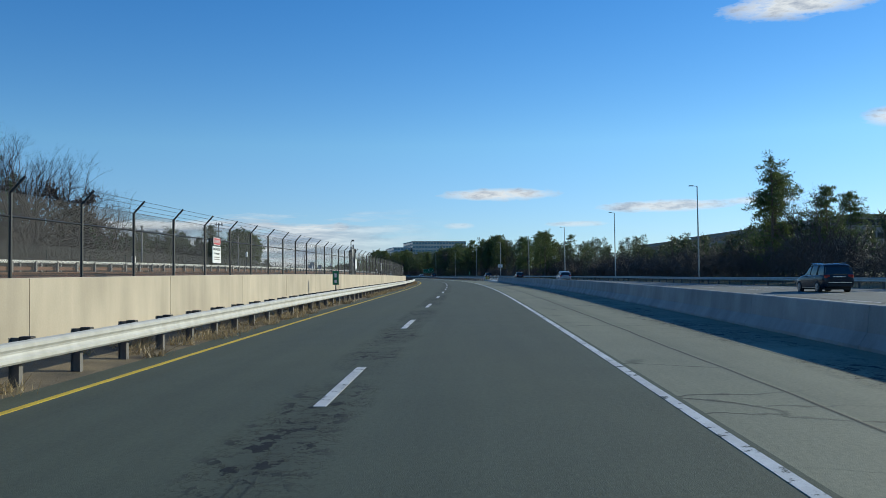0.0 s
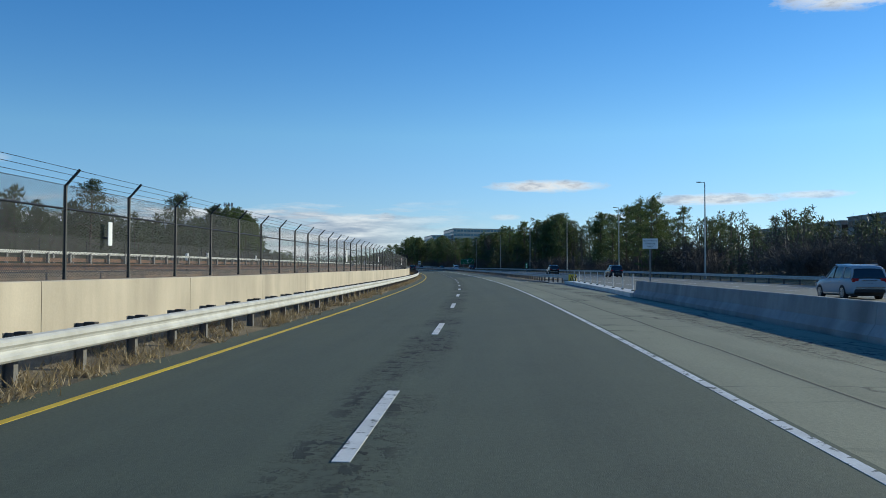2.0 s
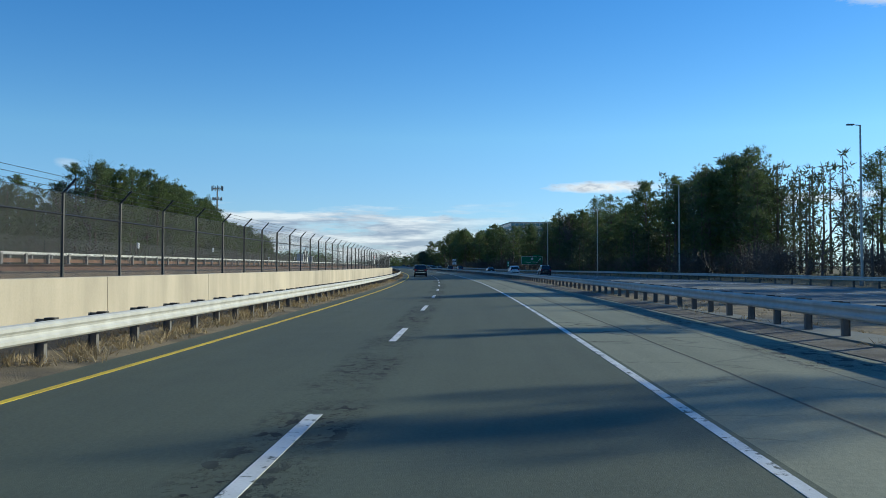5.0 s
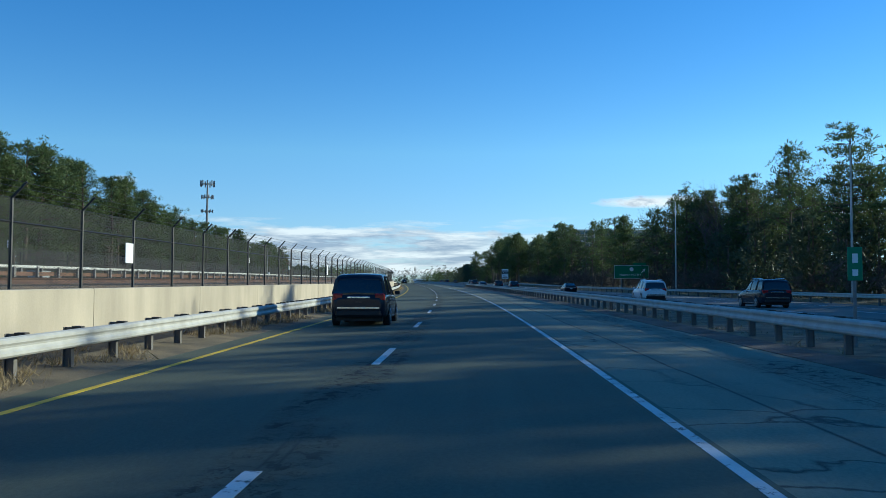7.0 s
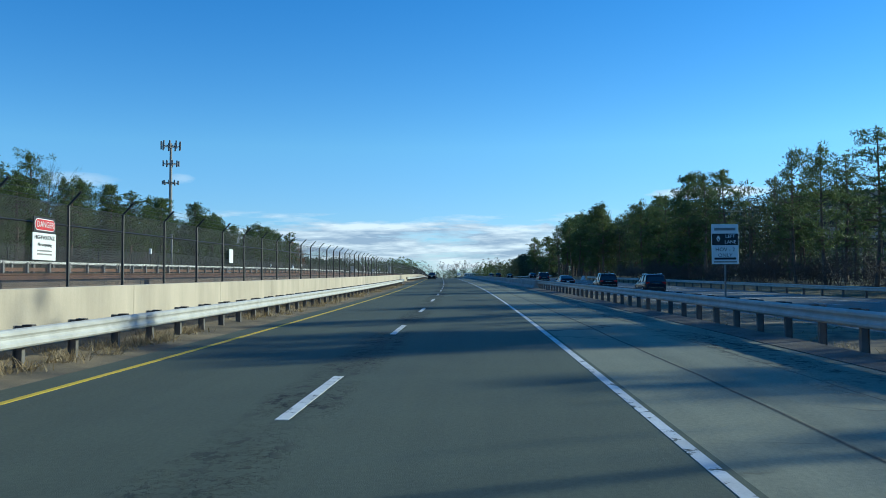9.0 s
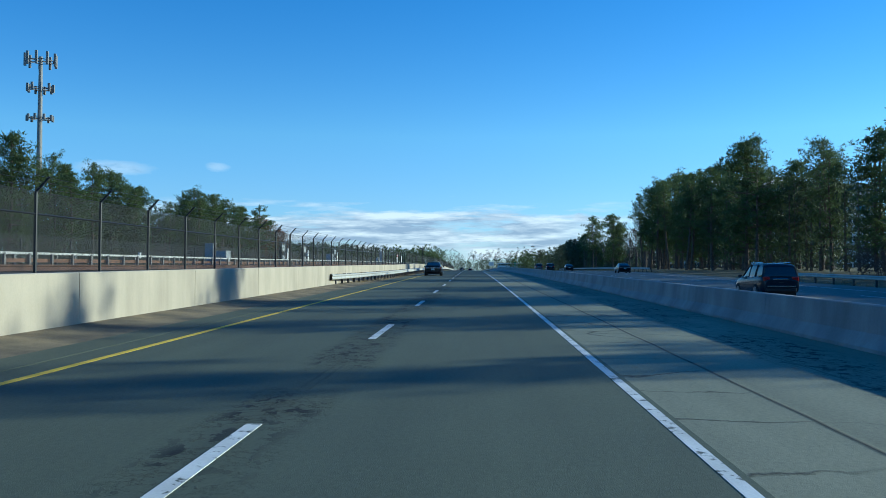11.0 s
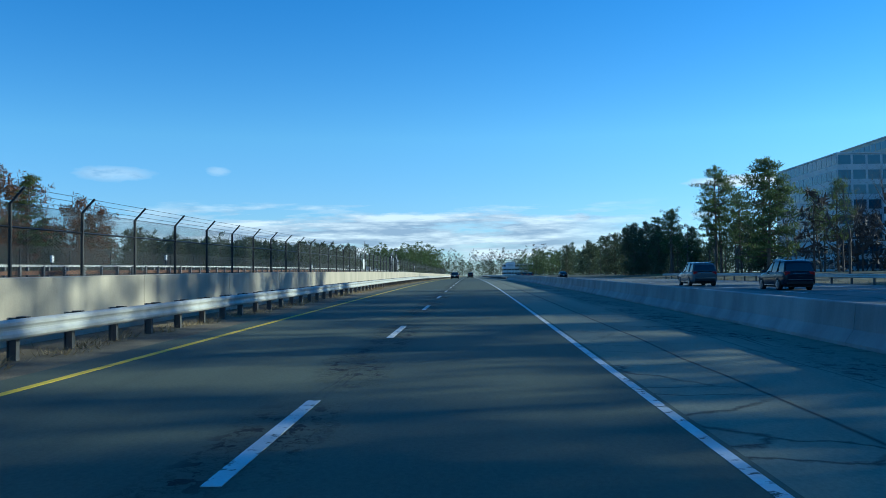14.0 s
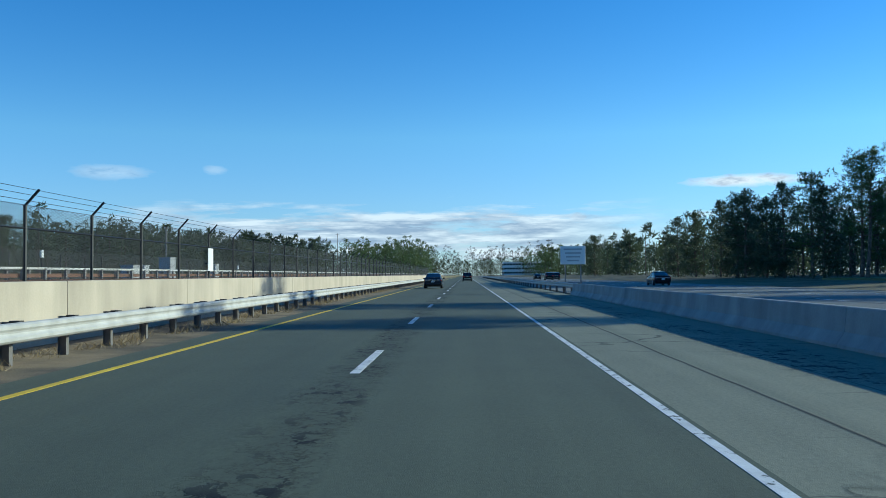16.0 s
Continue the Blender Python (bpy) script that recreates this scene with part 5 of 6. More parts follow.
def service_gate(s, l=-7.6, arm=False):
    """A steel frame with boxes and conduits that stands in the fence line."""
    top = base_at("service_frame", stand(s, l, 1.0 + bed_lift(s)) @ Matrix.Diagonal((1, 1, 0.9, 1)))
    tagged(top, "grey steel equipment frame with conduits and panels", "equipment frame", group="service frames")
    for y in (-0.75, 0.75):
        part("upright", box(-0.06, 0.06, y - 0.06, y + 0.06, 0, 3.1 if y > 0 else 2.8), M_POST, top)
    for z in (0.35, 1.1, 1.45, 1.95, 2.75):
        part("crossbar", box(-0.04, 0.04, -0.75, 0.75, z, z + 0.06), M_POST, top)
    part("panel", box(-0.03, 0.03, -0.66, 0.66, 2.05, 2.7, 0.01), M_GREYBOX, top)
    part("panel", box(-0.02, 0.1, -0.3, 0.35, 1.15, 1.42, 0.01), M_GREYBOX, top)
    for y in (-0.35, -0.1, 0.15, 0.3):
        part("conduit", tube([(0.05, y, -0.2), (0.06, y, 0.8), (0.05, y * 0.6, 1.15)], 0.03, 6), M_POST, top)
    part("dark_box", box(-0.15, 0.1, -1.05, -0.8, 0, 2.5, 0.01), M_BLACK, top)
    if arm:
        part("mast", tube([(0, -0.75, 2.8), (0, -0.75, 3.3), (0.12, -0.7, 3.42)], 0.035, 6), M_BLACK, top)
        part("camera", box(0.06, 0.24, -0.78, -0.6, 3.32, 3.46, 0.02), M_BLACK, top)
    for y in (1.25, 1.55, 2.4):
        part("tall_post", tube([(0, y, 0), (0, y, 2.75)], 0.05, 8), M_BLACK, top)
    part("notice", box(0.05, 0.07, 1.62, 2.25, 0.75, 1.9, 0.005), M_SIGNW, top, "white notice board")
    part("junction_box", box(0.02, 0.14, 1.75, 2.05, 1.95, 2.35, 0.01), M_SIGNW, top)


service_gate(640.0, -17.0)
service_gate(651.0, -17.0, True)
service_gate(71.6, arm=True)
service_gate(359.4, -16.6)
service_gate(669.9, -16.6)
service_gate(811.9)
service_gate(818.7, arm=True)


def camera_mast(s, l):
    """A pole with a pair of lamp-like camera housings at the top."""
    top = base_at("camera_mast", stand(s, l, 0.95 + bed_lift(s)))
    tagged(top, "dark steel mast with two angled camera housings", "mast")
    part("pole", tube([(0, 0, -0.1), (0, 0, 3.35)], [0.07, 0.06], 8), M_BLACK, top)
    part("conduit", tube([(0.1, 0, 0), (0.1, 0, 2.9), (0.22, 0, 3.1), (0.1, 0, 3.35)], 0.025, 6), M_BLACK, top)
    part("bracket", box(-0.2, 0.25, -0.03, 0.03, 3.3, 3.36), M_BLACK, top)
    for x, t in ((-0.28, 0.08), (0.1, 0.0)):
        part("housing", tube([(x - 0.3, -0.05, 3.52 + t), (x + 0.12, 0.05, 3.42 + t)], 0.08, 10), M_BLACK, top)
    part("box", box(-0.12, 0.12, -0.1, 0.1, 1.3, 1.75, 0.01), M_BLACK, top)


camera_mast(715.5, -7.5)


def track_marker(s, l, h, mat):
    top = base_at("track_marker", stand(s, l, 1.1 + bed_lift(s)))
    tagged(top, "small white marker on a thin dark post by the track", "marker", group="track markers")
    part("post", tube([(0, 0, -0.1), (0, 0, h)], 0.03, 6), M_BLACK, top)
    part("head", box(-0.04, 0.06, -0.12, 0.12, h - 0.3, h + 0.05, 0.01), mat, top)


rng_m = random.Random(31)
for k in range(46):
    track_marker(20 + k * 20.3 + rng_m.uniform(-3, 3), rng_m.choice((-13.05, -18.6, -19.2)), rng_m.uniform(0.9, 2.1), M_SIGNW)


def signal_mast(s, l, h):
    top = base_at("signal_mast", stand(s, l, 1.1 + bed_lift(s)))
    tagged(top, "grey steel post beside the railway", "post", group="railway posts")
    part("pole", tube([(0, 0, -0.1), (0, 0, h)], 0.06, 8), M_POST, top)
    part("cap", box(-0.08, 0.08, -0.08, 0.08, h, h + 0.06), M_POST, top)


for s, h in ((52, 3.2), (75, 3.6), (110, 2.8), (205, 3.3), (345, 3.6), (440, 3.4), (510, 3.0), (664, 3.0), (716, 3.4), (830, 3.0), (870, 3.6)):
    signal_mast(s, -17.8, h)


# ---- gap in the median: end of barrier, posts, crash cushion ----
def island():
    isl = tagged(swept("traffic_island", slab(9.05, 10.1, 0.13, 0.3), 147, 182, M_COVER, 2.0, shift=lambda s: (float(np.interp(s, [147, 182], [0.0, 0.8])), float(np.interp(s, [147, 182], [-0.02, 0.1])))), "pale concrete strip across the median gap", "kerb", kind="structure")
    for k in range(9):
        s = 149 + k * 3.7
        l = 9.55 + (s - 147) * 0.8 / 35
        d = base_at("delineator_post", stand(s, l, 0.13 + (s - 147) * 0.1 / 35))
        tagged(d, "thin white flexible marker post on the island", "post", group="marker posts in the gap")
        part("tube", tube([(0, 0, 0), (0, 0, 0.95)], 0.028, 8), M_COVER, d)
        part("foot", tube([(0, 0, 0), (0, 0, 0.05)], 0.1, 10), M_BLACK, d)


island()


def crash_cushion(s, l):
    top = base_at("crash_cushion", stand(s, l, 0.02))
    tagged(top, "yellow-nosed steel crash cushion at the rail's end", "crash cushion")
    part("nose", box(-0.35, 0.35, -0.3, 0.1, 0.0, 0.82, 0.06), M_YELLOWP, top, "yellow plastic nose")
    bm = bmesh.new()
    for k in range(4):
        v = [bm.verts.new((x, -0.305, z)) for x, z in ((-0.3 + 0.15 * k, 0.12), (-0.22 + 0.15 * k, 0.12), (-0.07 + 0.15 * k, 0.7), (-0.15 + 0.15 * k, 0.7))]
        bm.faces.new(v)
    part("stripes", bm, M_INK, top, "black slanted stripes")
    for x in (-0.33, 0.3):
        for k in range(4):
            part("fender_panel", box(x, x + 0.03, 0.1 + k * 1.0, 1.15 + k * 1.0, 0.3, 0.72, 0.01), M_STEEL, top)
    for k in range(4):
        part("diaphragm", box(-0.3, 0.3, 0.7 + k * 1.0, 0.76 + k * 1.0, 0.0, 0.7), M_POST, top)


M_YELLOWP = material("yellow_plastic", (0.68, 0.46, 0.03), 0.5, scale=2, fine=20, spread=0.06, bump=0)
crash_cushion(180.0, 10.3)


def drain_cover(s, l, k=1.0):
    top = base_at("drain_cover", stand(s, l, 0.0))
    tagged(top, "round concrete drain cover set in the shoulder", "drain cover")
    part("ring", tube([(0, 0, -0.05), (0, 0, 0.008)], 0.62 * k, 28), M_COVER, top)
    part("lid", tube([(0, 0, -0.05), (0, 0, 0.014)], 0.3 * k, 24), M_RUST, top)


drain_cover(187.7, 6.35)


# ---- buildings ----
def office(s0, s1, l0, l1, h, floors, label, wall_mat, glass, base=0.8, band=0.45):
    """A flat-roofed block with bands of windows on the sides that face the road."""
    m = stand((s0 + s1) / 2, l0, base)
    top = base_at("office_building", m)
    tagged(top, label, "building")
    wy, wx, fh = (s1 - s0) / 2, l1 - l0, h / floors
    part("wall", box(0, wx, -wy, wy, -1, h - 0.02, 0.05), wall_mat, top)
    part("roof", box(-0.2, wx + 0.2, -wy - 0.2, wy + 0.2, h, h + 0.35), wall_mat, top)
    n = max(3, int(2 * wy / 3.2))
    for k in range(floors):
        z0 = k * fh + fh * 0.3
        for i in range(n):
            y0 = -wy + 2 * wy * (i + 0.08) / n
            y1 = -wy + 2 * wy * (i + 0.92) / n
            part("window", box(-0.05, 0.02, y0, y1, z0, z0 + fh * band), glass, top)
        q = max(2, int(wx / 3.2))
        for i in range(q):
            part("window", box(wx * (i + 0.08) / q, wx * (i + 0.92) / q, -wy - 0.05, -wy + 0.02, z0, z0 + fh * band), glass, top)
    return top


office(212, 321, 106, 160, 13.9, 4, "dark brown flat-roofed office block behind the trees", M_BLDG, M_GLASS)
office(322, 377, 108, 152, 12.5, 4, "lower wing of a brown office block", M_BLDG, M_GLASS)
office(614, 634, 70, 89, 15.2, 4, "brown office block half hidden by trees", M_BLDG, M_GLASS)
office(940, 985, 97, 116, 31.0, 8, "pale office wing with blue glass bands", M_BLDW, M_GLASSB, base=0.4, band=0.62)
office(935, 985, 117, 177, 37.5, 9, "beige office tower with blue windows", M_BEIGE, M_GLASSB, base=0.4, band=0.5)
office(885, 930, 104, 171, 20.5, 6, "pale open parking structure beside the office tower", M_BLDW, M_GLASS, base=0.4, band=0.5)
office(1800, 1850, 44, 94, 14.0, 3, "white low building far down the road", M_SIGNW, M_GLASS)


def notice_board(s, l):
    top = base_at("notice_board", stand(s, l, 0.0))
    tagged(top, "white notice board with lines of writing on two posts", "road sign")
    for x in (-0.55, 0.55):
        part("post", box(x - 0.04, x + 0.04, 0, 0.08, -0.2, 3.2), M_POST, top)
    part("panel", plate(1.78, 1.3, 2.02, 0.03), M_SIGNW, top)
    for k in range(4):
        part("writing_bar", plate(1.3 - k * 0.16, 0.1, 3.05 - k * 0.27, 0.004, y=-0.03, bevel=0), M_GREYBOX, top)


notice_board(876.5, 9.2)


def end_block(s, l):
    """A short piece of concrete barrier with a broad foot at the end of the rail."""
    top = base_at("barrier_block", stand(s, l, rise(s)))
    tagged(top, "short white concrete barrier block at the guardrail's end", "barrier")
    bm = bmesh.new()
    ring = [(-0.36, -0.1), (0.36, -0.1), (0.34, 0.12), (0.16, 0.35), (0.11, 0.85), (-0.11, 0.85), (-0.16, 0.35), (-0.34, 0.12)]
    ends = [[bm.verts.new((x, y + (0.18 if y < 0 else -0.18) * max(0.0, z), z)) for x, z in ring] for y in (-1.5, 1.5)]
    bm.faces.new(ends[0]), bm.faces.new(ends[1][::-1])
    for k in range(8):
        bm.faces.new((ends[0][k], ends[1][k], ends[1][(k + 1) % 8], ends[0][(k + 1) % 8]))
    bmesh.ops.recalc_face_normals(bm, faces=bm.faces)
    part("block", bm, M_BLDW, top)


end_block(642.4, 30.6)
far_lawn = tagged(swept("lawn", [(45, 0.62), (45, 0.1), (112, 0.7), (112, 1.2)], 846, 922, M_LAWN, 4.0), "strip of sunlit green lawn below the trees", "lawn", kind="structure")


# ---- vehicles ----
def paint_mat(name, c, rough=0.25):
    mt = plain(name, c, rough, 0.0, spec=0.15)
    b = mt.node_tree.nodes["Principled BSDF"]
    b.inputs["Coat Weight"].default_value, b.inputs["Coat Roughness"].default_value = 0.3, 0.03
    return mt


M_TYRE = material("tyre_rubber", (0.02, 0.02, 0.02), 0.85, scale=5, fine=40, spread=0.1)
M_RIM = plain("alloy", (0.55, 0.56, 0.57), 0.3, 0.8)
M_CHROME = plain("chrome", (0.7, 0.71, 0.72), 0.15, 1.0)
M_TAIL = plain("tail_lamp_red", (0.35, 0.015, 0.015), 0.15)
M_CLEAR = plain("clear_lamp", (0.28, 0.27, 0.28), 0.1, 0.2)
M_CARGLASS = plain("car_glass", (0.012, 0.016, 0.02), 0.04, 0.0, spec=0.9)
M_PLATE = plain("plate_blue_white", (0.60, 0.71, 0.78), 0.5)
M_TRIM = plain("black_trim", (0.015, 0.015, 0.016), 0.6)
PAINTS = {"black": paint_mat("black_car_paint", (0.006, 0.008, 0.012)), "slate": paint_mat("slate_car_paint", (0.014, 0.020, 0.030)), "white": paint_mat("white_car_paint", (0.72, 0.73, 0.74)),
          "grey": paint_mat("grey_car_paint", (0.12, 0.125, 0.13)), "silver": paint_mat("silver_car_paint", (0.38, 0.40, 0.42))}


def loft(rings, cap=True):
    bm = bmesh.new()
    rows = [[bm.verts.new(p) for p in r] for r in rings]
    for a, b in zip(rows, rows[1:]):
        for k in range(len(a) - 1):
            bm.faces.new((a[k], a[k + 1], b[k + 1], b[k]))
    if cap:
        bm.faces.new(list(reversed(rows[0]))), bm.faces.new(rows[-1])
    bmesh.ops.recalc_face_normals(bm, faces=bm.faces)
    for f in bm.faces:
        f.smooth = len(f.verts) == 4
    return bm


def smooth_rows(rows, n=4):
    """Rows of numbers, with n - 1 rounded steps put between each two."""
    r = np.array(rows, float)
    out = []
    for i in range(len(r) - 1):
        a, b, c, d = r[max(0, i - 1)], r[i], r[i + 1], r[min(len(r) - 1, i + 2)]
        for k in range(n):
            t = k / n
            q = 0.5 * (2 * b + (c - a) * t + (2 * a - 5 * b + 4 * c - d) * t * t + (3 * b - a - 3 * c + d) * t ** 3)
            q[0] = b[0] + (c[0] - b[0]) * t
            out.append(tuple(q))
    return out + [tuple(r[-1])]


def both(half, y):
    return [(-p, y, q) for p, q in half] + [(p, y, q) for p, q in reversed(half[:-1])]


def car(kind, colour, label):
    """A car along +y, its rear at y = 0, standing on z = 0. kind: sedan or suv."""
    suv = kind == "suv"
    L_, W, H = (4.75, 1.90, 1.72) if suv else (4.82, 1.83, 1.47)
    belt, deck, hood = (1.05, 1.07, 1.06) if suv else (0.94, 1.06, 0.97)
    top = new("suv" if suv else "sedan")
    tagged(top, label, "car", group="cars on the road")
    pm = PAINTS[colour]
    w = W / 2
    # lower body: station, half width factor, bottom, shoulder height, deck height
    st = [(0.0, 0.78, 0.46, belt - 0.24, belt - 0.16), (0.05, 0.90, 0.34, belt - 0.07, deck - 0.05), (0.22, 0.965, 0.28, belt - 0.01, deck - 0.005), (0.6, 0.99, 0.24, belt, deck), (1.3, 1.0, 0.22, belt, deck if not suv else belt + 0.02),
          (2.4, 1.0, 0.22, belt - 0.02, belt), (3.3, 1.0, 0.22, belt - 0.05, hood), (4.0, 0.98, 0.24, belt - 0.12, hood - 0.06), (L_ - 0.35, 0.93, 0.26, belt - 0.25, hood - 0.16), (L_ - 0.1, 0.85, 0.3, belt - 0.36, hood - 0.32), (L_, 0.72, 0.38, belt - 0.45, hood - 0.44)]
    rings = []
    for y, f, b, sh, dk in smooth_rows(st, 3):
        x, h = w * f, sh - b
        half = [(x * 0.80, b), (x * 0.93, b + 0.03), (x * 0.98, b + 0.12), (x * 1.0, b + h * 0.4), (x * 1.0, b + h * 0.62), (x * 0.985, b + h * 0.82), (x * 0.965, sh - 0.05), (x * 0.925, sh + (dk - sh) * 0.35),
                (x * 0.85, sh + (dk - sh) * 0.8), (x * 0.65, dk - 0.004), (x * 0.35, dk + 0.006), (0.0, dk + 0.012)]
        rings.append(both(half, y))
    part("body", loft(rings), pm, top)
    part("underbody", box(-w * 0.8, w * 0.8, 0.25, L_ - 0.25, 0.18, 0.4), M_TRIM, top)
    # glass house
    if suv:
        gs = [(0.08, 0.88, belt - 0.02, 0.86, belt + 0.02), (0.24, 0.90, belt, 0.82, H - 0.20), (0.40, 0.91, belt, 0.77, H - 0.06), (1.6, 0.93, belt, 0.77, H), (2.4, 0.93, belt, 0.76, H - 0.05), (3.35, 0.92, belt - 0.03, 0.86, belt + 0.02)]
    else:
        gs = [(0.55, 0.86, belt, 0.82, belt + 0.12), (1.38, 0.91, belt, 0.70, H - 0.075), (1.75, 0.92, belt, 0.69, H - 0.02), (2.2, 0.92, belt, 0.69, H), (2.65, 0.92, belt, 0.69, H - 0.05), (3.55, 0.90, belt - 0.03, 0.84, belt + 0.02)]
    rings = []
    for y, fb, zb, ft, zt in smooth_rows(gs, 3):
        d = zt - zb
        half = [(w * fb, zb - 0.05), (w * fb, zb), (w * (fb * 0.68 + ft * 0.32), zb + d * 0.4), (w * (fb * 0.3 + ft * 0.7), zb + d * 0.75), (w * ft * 0.99, zb + d * 0.92), (w * ft * 0.9, zt - 0.008), (w * ft * 0.55, zt + 0.012), (0.0, zt + 0.02)]
        rings.append(both(half, y))
    part("glazing", loft(rings), M_CARGLASS, top, "dark tinted glass")
    # roof, pillars
    rr = []
    for y, fb, zb, ft, zt in smooth_rows(gs, 3)[3:13]:
        half = [(w * ft * 1.03, zt - 0.08), (w * ft * 1.005, zt - 0.03), (w * ft * 0.92, zt + 0.006), (w * ft * 0.55, zt + 0.026), (0, zt + 0.034)]
        rr.append(both(half, y))
    part("roof", loft(rr), pm, top)
    for sx in (-1, 1):
        def strip(y0, z0, x0, y1, z1, x1, t):
            bm = bmesh.new()
            tube_bm(bm, [(sx * x0, y0, z0), (sx * x1, y1, z1)], t, 5)
            return bm
        g0, g1, g4, g5 = gs[0], gs[1], gs[4], gs[5]
        part("pillar", strip(g5[0] - 0.05, g5[2], w * g5[1], g4[0], g4[4], w * g4[3] * 0.97, 0.028), pm, top)
        part("pillar", strip(g0[0] + 0.05, g0[2], w * g0[1], g1[0], g1[4], w * g1[3] * 0.95, 0.06 if suv else 0.032), pm, top)
        part("pillar", strip(2.15, belt, w * 0.93, 2.05, H - 0.05, w * gs[3][3] * 1.01, 0.035), M_TRIM, top)
        if suv:
            part("pillar", strip(1.15, belt, w * 0.93, 1.05, H - 0.06, w * 0.77, 0.06), pm, top)
            part("roof_rail", strip(0.6, H + 0.04, w * 0.7, 2.4, H + 0.04, w * 0.7, 0.02), M_CHROME, top)
        part("window_trim", strip(0.55 if suv else 0.9, belt + 0.005, w * 0.945, 3.3, belt - 0.01, w * 0.94, 0.014), M_CHROME, top)
        part("sill_trim", box(min(sx * w * 0.985, sx * w * 1.0), max(sx * w * 0.985, sx * w * 1.0), 1.35, 3.3, 0.29, 0.32), M_CHROME, top)
        mir = part("mirror", box(-0.09, 0.09, -0.06, 0.06, -0.07, 0.07, 0.03), pm, top)
        mir.location = (sx * (w + 0.09), 3.12, belt + 0.05)
        part("door_handle", box(sx * w * 0.99 - 0.015, sx * w * 0.99 + 0.015, 1.25, 1.42, belt - 0.16, belt - 0.13, 0.005), M_CHROME, top)
        part("door_handle", box(sx * w * 0.99 - 0.015, sx * w * 0.99 + 0.015, 2.3, 2.47, belt - 0.17, belt - 0.14, 0.005), M_CHROME, top)
        lx = sx * w * 0.72
        if suv:
            part("tail_light", box(lx - 0.17, lx + 0.17, 0.02, 0.18, belt - 0.22, belt + 0.02, 0.04), M_TAIL, top, "red tail light")
        else:
            a, b = sorted((sx * w * 0.42, sx * w * 0.80))
            part("tail_light", box(a, b, 0.0, 0.12, belt - 0.17, belt - 0.06, 0.02), M_CLEAR, top, "clear lamp")
            a, b = sorted((sx * w * 0.80, sx * w * 0.925))
            part("tail_light", box(a, b, 0.01, 0.22, belt - 0.18, belt - 0.03, 0.03), M_TAIL, top, "red tail light")
        part("headlight", box(lx - 0.2, lx + 0.14, L_ - 0.32, L_ - 0.1, belt - 0.38, belt - 0.24, 0.04), M_CLEAR, top)
        for y in (0.98, L_ - 0.98):
            r, x = 0.34 if suv else 0.325, sx * (w - 0.10)
            wh = new("wheel")
            wh.parent = top
            wh.location = (x, y, r)
            part("tyre", tube([(-0.11, 0, 0), (-0.095, 0, 0), (0.095, 0, 0), (0.11, 0, 0)], [r - 0.03, r, r, r - 0.03], 28), M_TYRE, wh)
            rim = tube([(sx * 0.06, 0, 0), (sx * 0.114, 0, 0)], [r * 0.66, r * 0.68], 24)
            part("rim_well", rim, M_TRIM, wh)
            bm = bmesh.new()
            for k in range(10):
                t = 6.2832 * k / 10
                tube_bm(bm, [(sx * 0.12, math.cos(t) * 0.04, math.sin(t) * 0.04), (sx * 0.118, math.cos(t) * r * 0.66, math.sin(t) * r * 0.66)], [0.03, 0.022], 4)
            for k in range(20):
                a, b = 6.2832 * k / 20, 6.2832 * (k + 1) / 20
                tube_bm(bm, [(sx * 0.115, math.cos(a) * r * 0.67, math.sin(a) * r * 0.67), (sx * 0.115, math.cos(b) * r * 0.67, math.sin(b) * r * 0.67)], 0.015, 4)
            part("rim", bm, M_RIM, wh)
            arch = bmesh.new()
            for k in range(12):
                a, b = math.pi * k / 12, math.pi * (k + 1) / 12
                q = r + 0.05
                v = [arch.verts.new((sx * (w + 0.004) - x, math.cos(t) * d, math.sin(t) * d)) for t, d in ((a, q), (b, q), (b, r * 0.7), (a, r * 0.7))]
                arch.faces.new(v)
            part("wheel_arch", arch, M_TRIM, wh)
    part("plate", box(-0.16, 0.16, -0.045 if not suv else 0.005, 0.02 if not suv else 0.06, belt - 0.33, belt - 0.18), M_PLATE, top, "pale licence plate with its number as a bar")
    part("number_bar", box(-0.11, 0.11, -0.05 if not suv else 0.0, -0.04 if not suv else 0.01, belt - 0.27, belt - 0.245), M_INK, top)
    part("trunk_trim", box(-0.37, 0.37, -0.02 if not suv else 0.005, 0.05, belt - 0.14, belt - 0.075, 0.01), M_CHROME, top, "chrome strip")
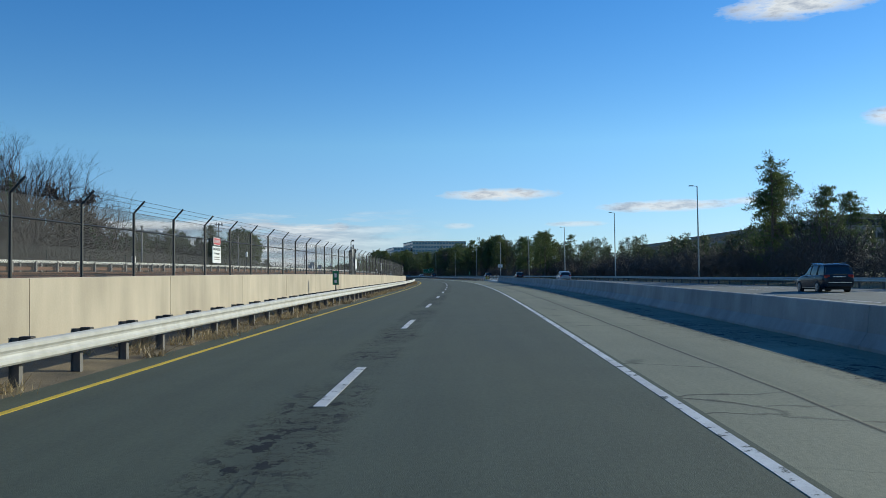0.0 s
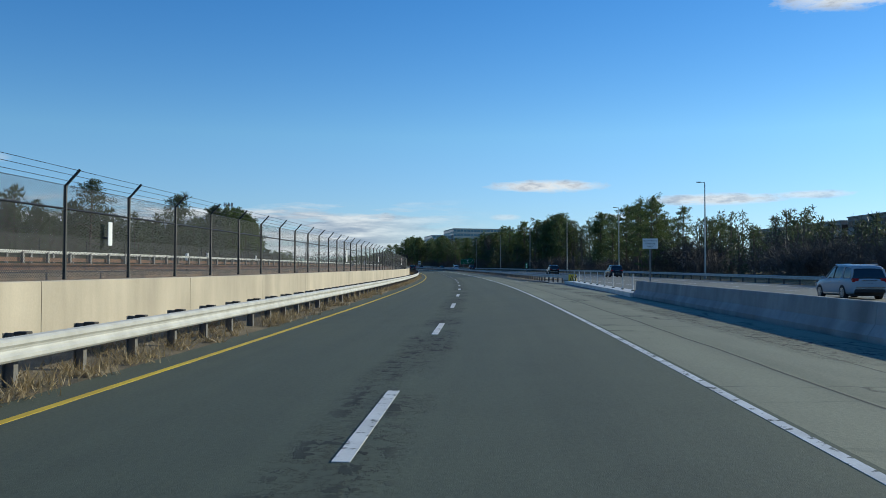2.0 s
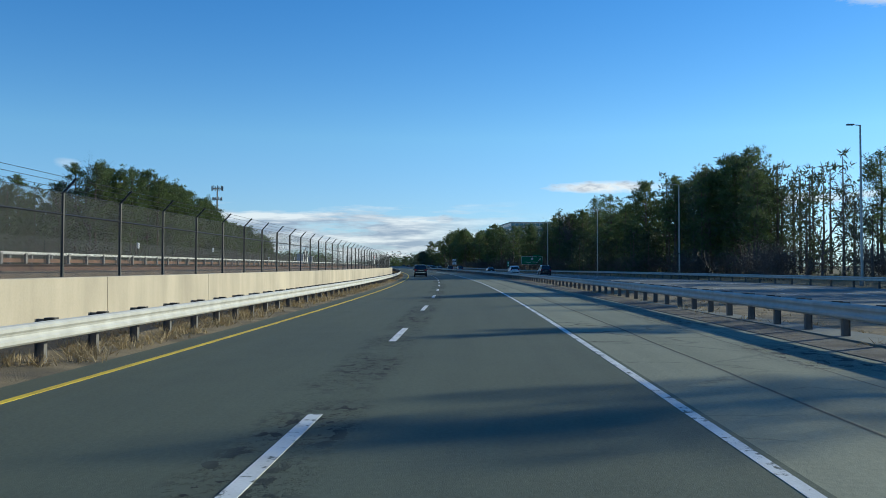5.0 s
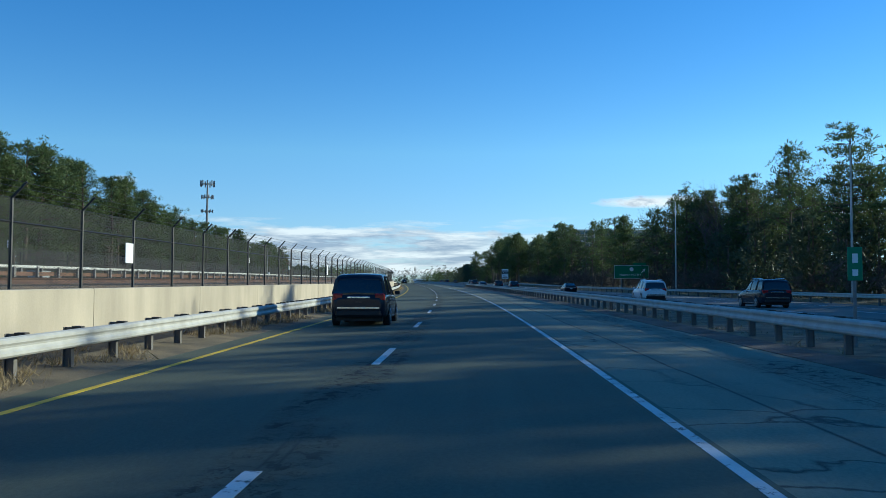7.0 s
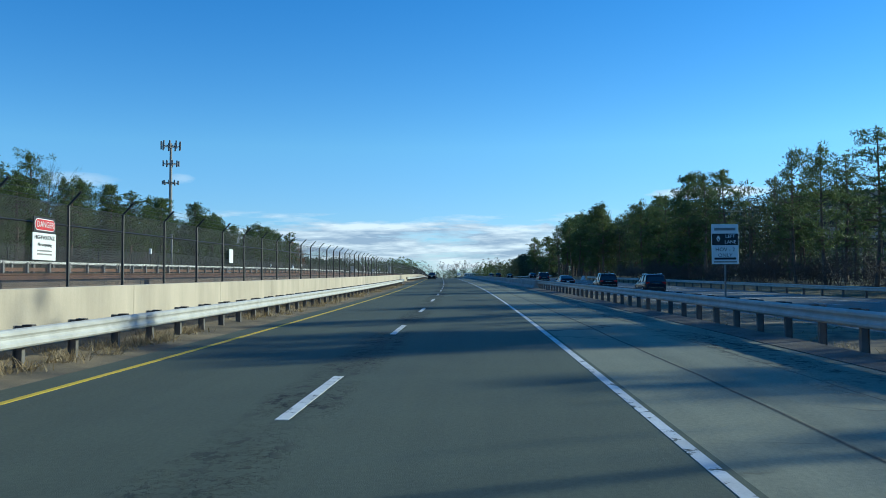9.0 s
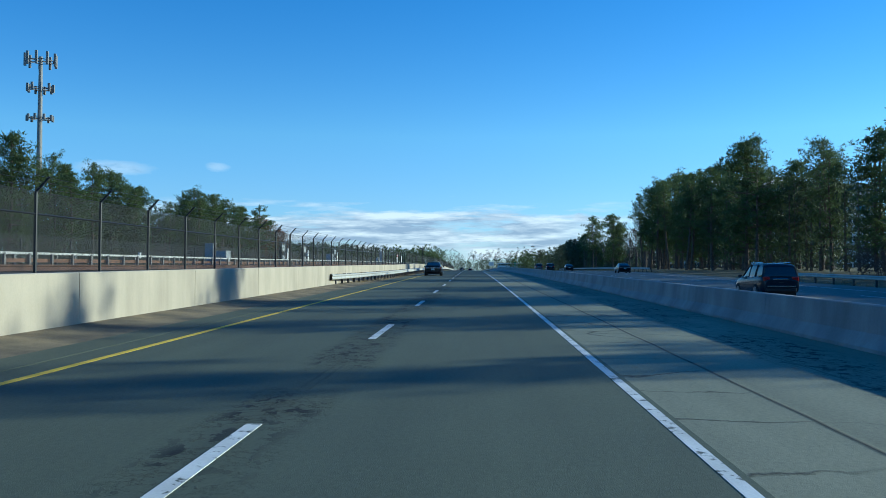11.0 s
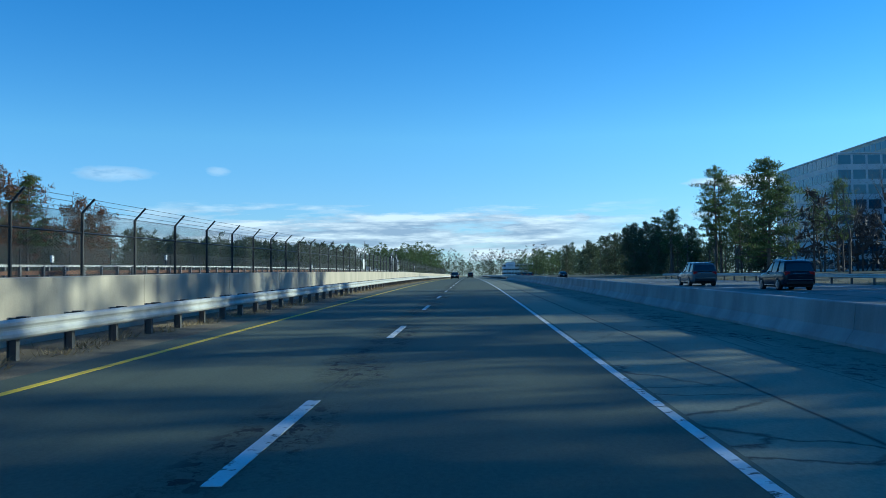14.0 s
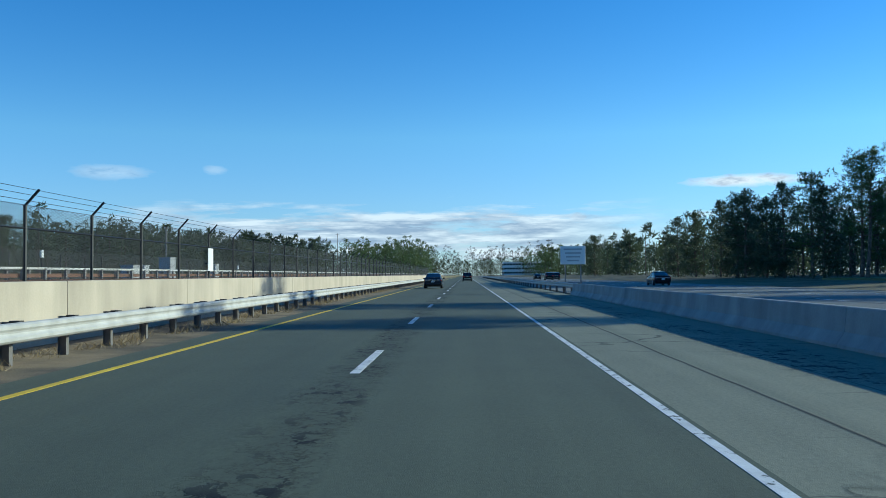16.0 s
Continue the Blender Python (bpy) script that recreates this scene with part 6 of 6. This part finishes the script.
    part("bumper", box(-w * 0.80, w * 0.80, -0.03, 0.2, 0.30 if suv else 0.32, 0.56, 0.07), pm if not suv else M_TRIM, top)
    if suv:
        part("bumper_strip", box(-w * 0.72, w * 0.72, -0.06, 0.0, 0.58, 0.63), M_CHROME, top)
        part("wiper", box(-0.3, 0.05, 0.08, 0.12, belt + 0.05, belt + 0.07), M_TRIM, top)
    return top


def on_road(ob, s, l, z=0.0, turn=0.0):
    ob.matrix_basis = stand(s, l, z, turn)
    return ob


sedan_black = on_road(car("sedan", "black", "black four-door sedan with chrome trunk trim in the fast lane"), 646.0, -2.45)
suv_slate = on_road(car("suv", "slate", "dark slate family SUV with red tail lights in the fast lane"), 376.2, -1.9)
suv_white = on_road(car("suv", "white", "white compact SUV on the parallel roadway"), 416.8, 18.95 - 1.7, rise(416.8))
for s, l, base, k in ((52.6, 23.7, "slate", 0), (144.0, 20.2, "silver", 0), (227.0, 24.0, "slate", 0), (262.0, 20.4, "black", 0), (400.0, 20.4, "slate", 0),
                      (476.0, 20.4, "black", 1), (526.6, 18.3, "slate", 0), (540.0, 16.7, "black", 0), (557.5, 15.0, "black", 1), (597.0, 16.7, "slate", 0), (683.4, 24.1, "black", 1), (749.0, 23.3, "black", 1), (760.9, 20.2, "slate", 0), (775.0, 18.6, "grey", 0), (908.0, 22.6, "black", 1), (900.0, -1.7, "slate", 1), (990.0, 1.8, "black", 0), (1012.0, 20.4, "black", 0), (1026.0, 23.4, "slate", 0), (1040.0, 20.0, "black", 1)):
    words = {"black": "black", "slate": "dark slate", "silver": "silver", "grey": "grey", "white": "white"}[base]
    on_road(car("sedan" if k else "suv", base, words + (" sedan" if k else " SUV") + (" far ahead on the road" if l < 5 else " on the parallel roadway")), s, l, rise(s) if l > 5 else 0.0)


# ---- the place is laid out in road units of 0.745 m ----
for ob in list(scene.objects):
    if ob.parent is None and ob.type in {"MESH", "EMPTY"}:
        ob.matrix_basis = Matrix.Scale(0.745, 4) @ ob.matrix_basis
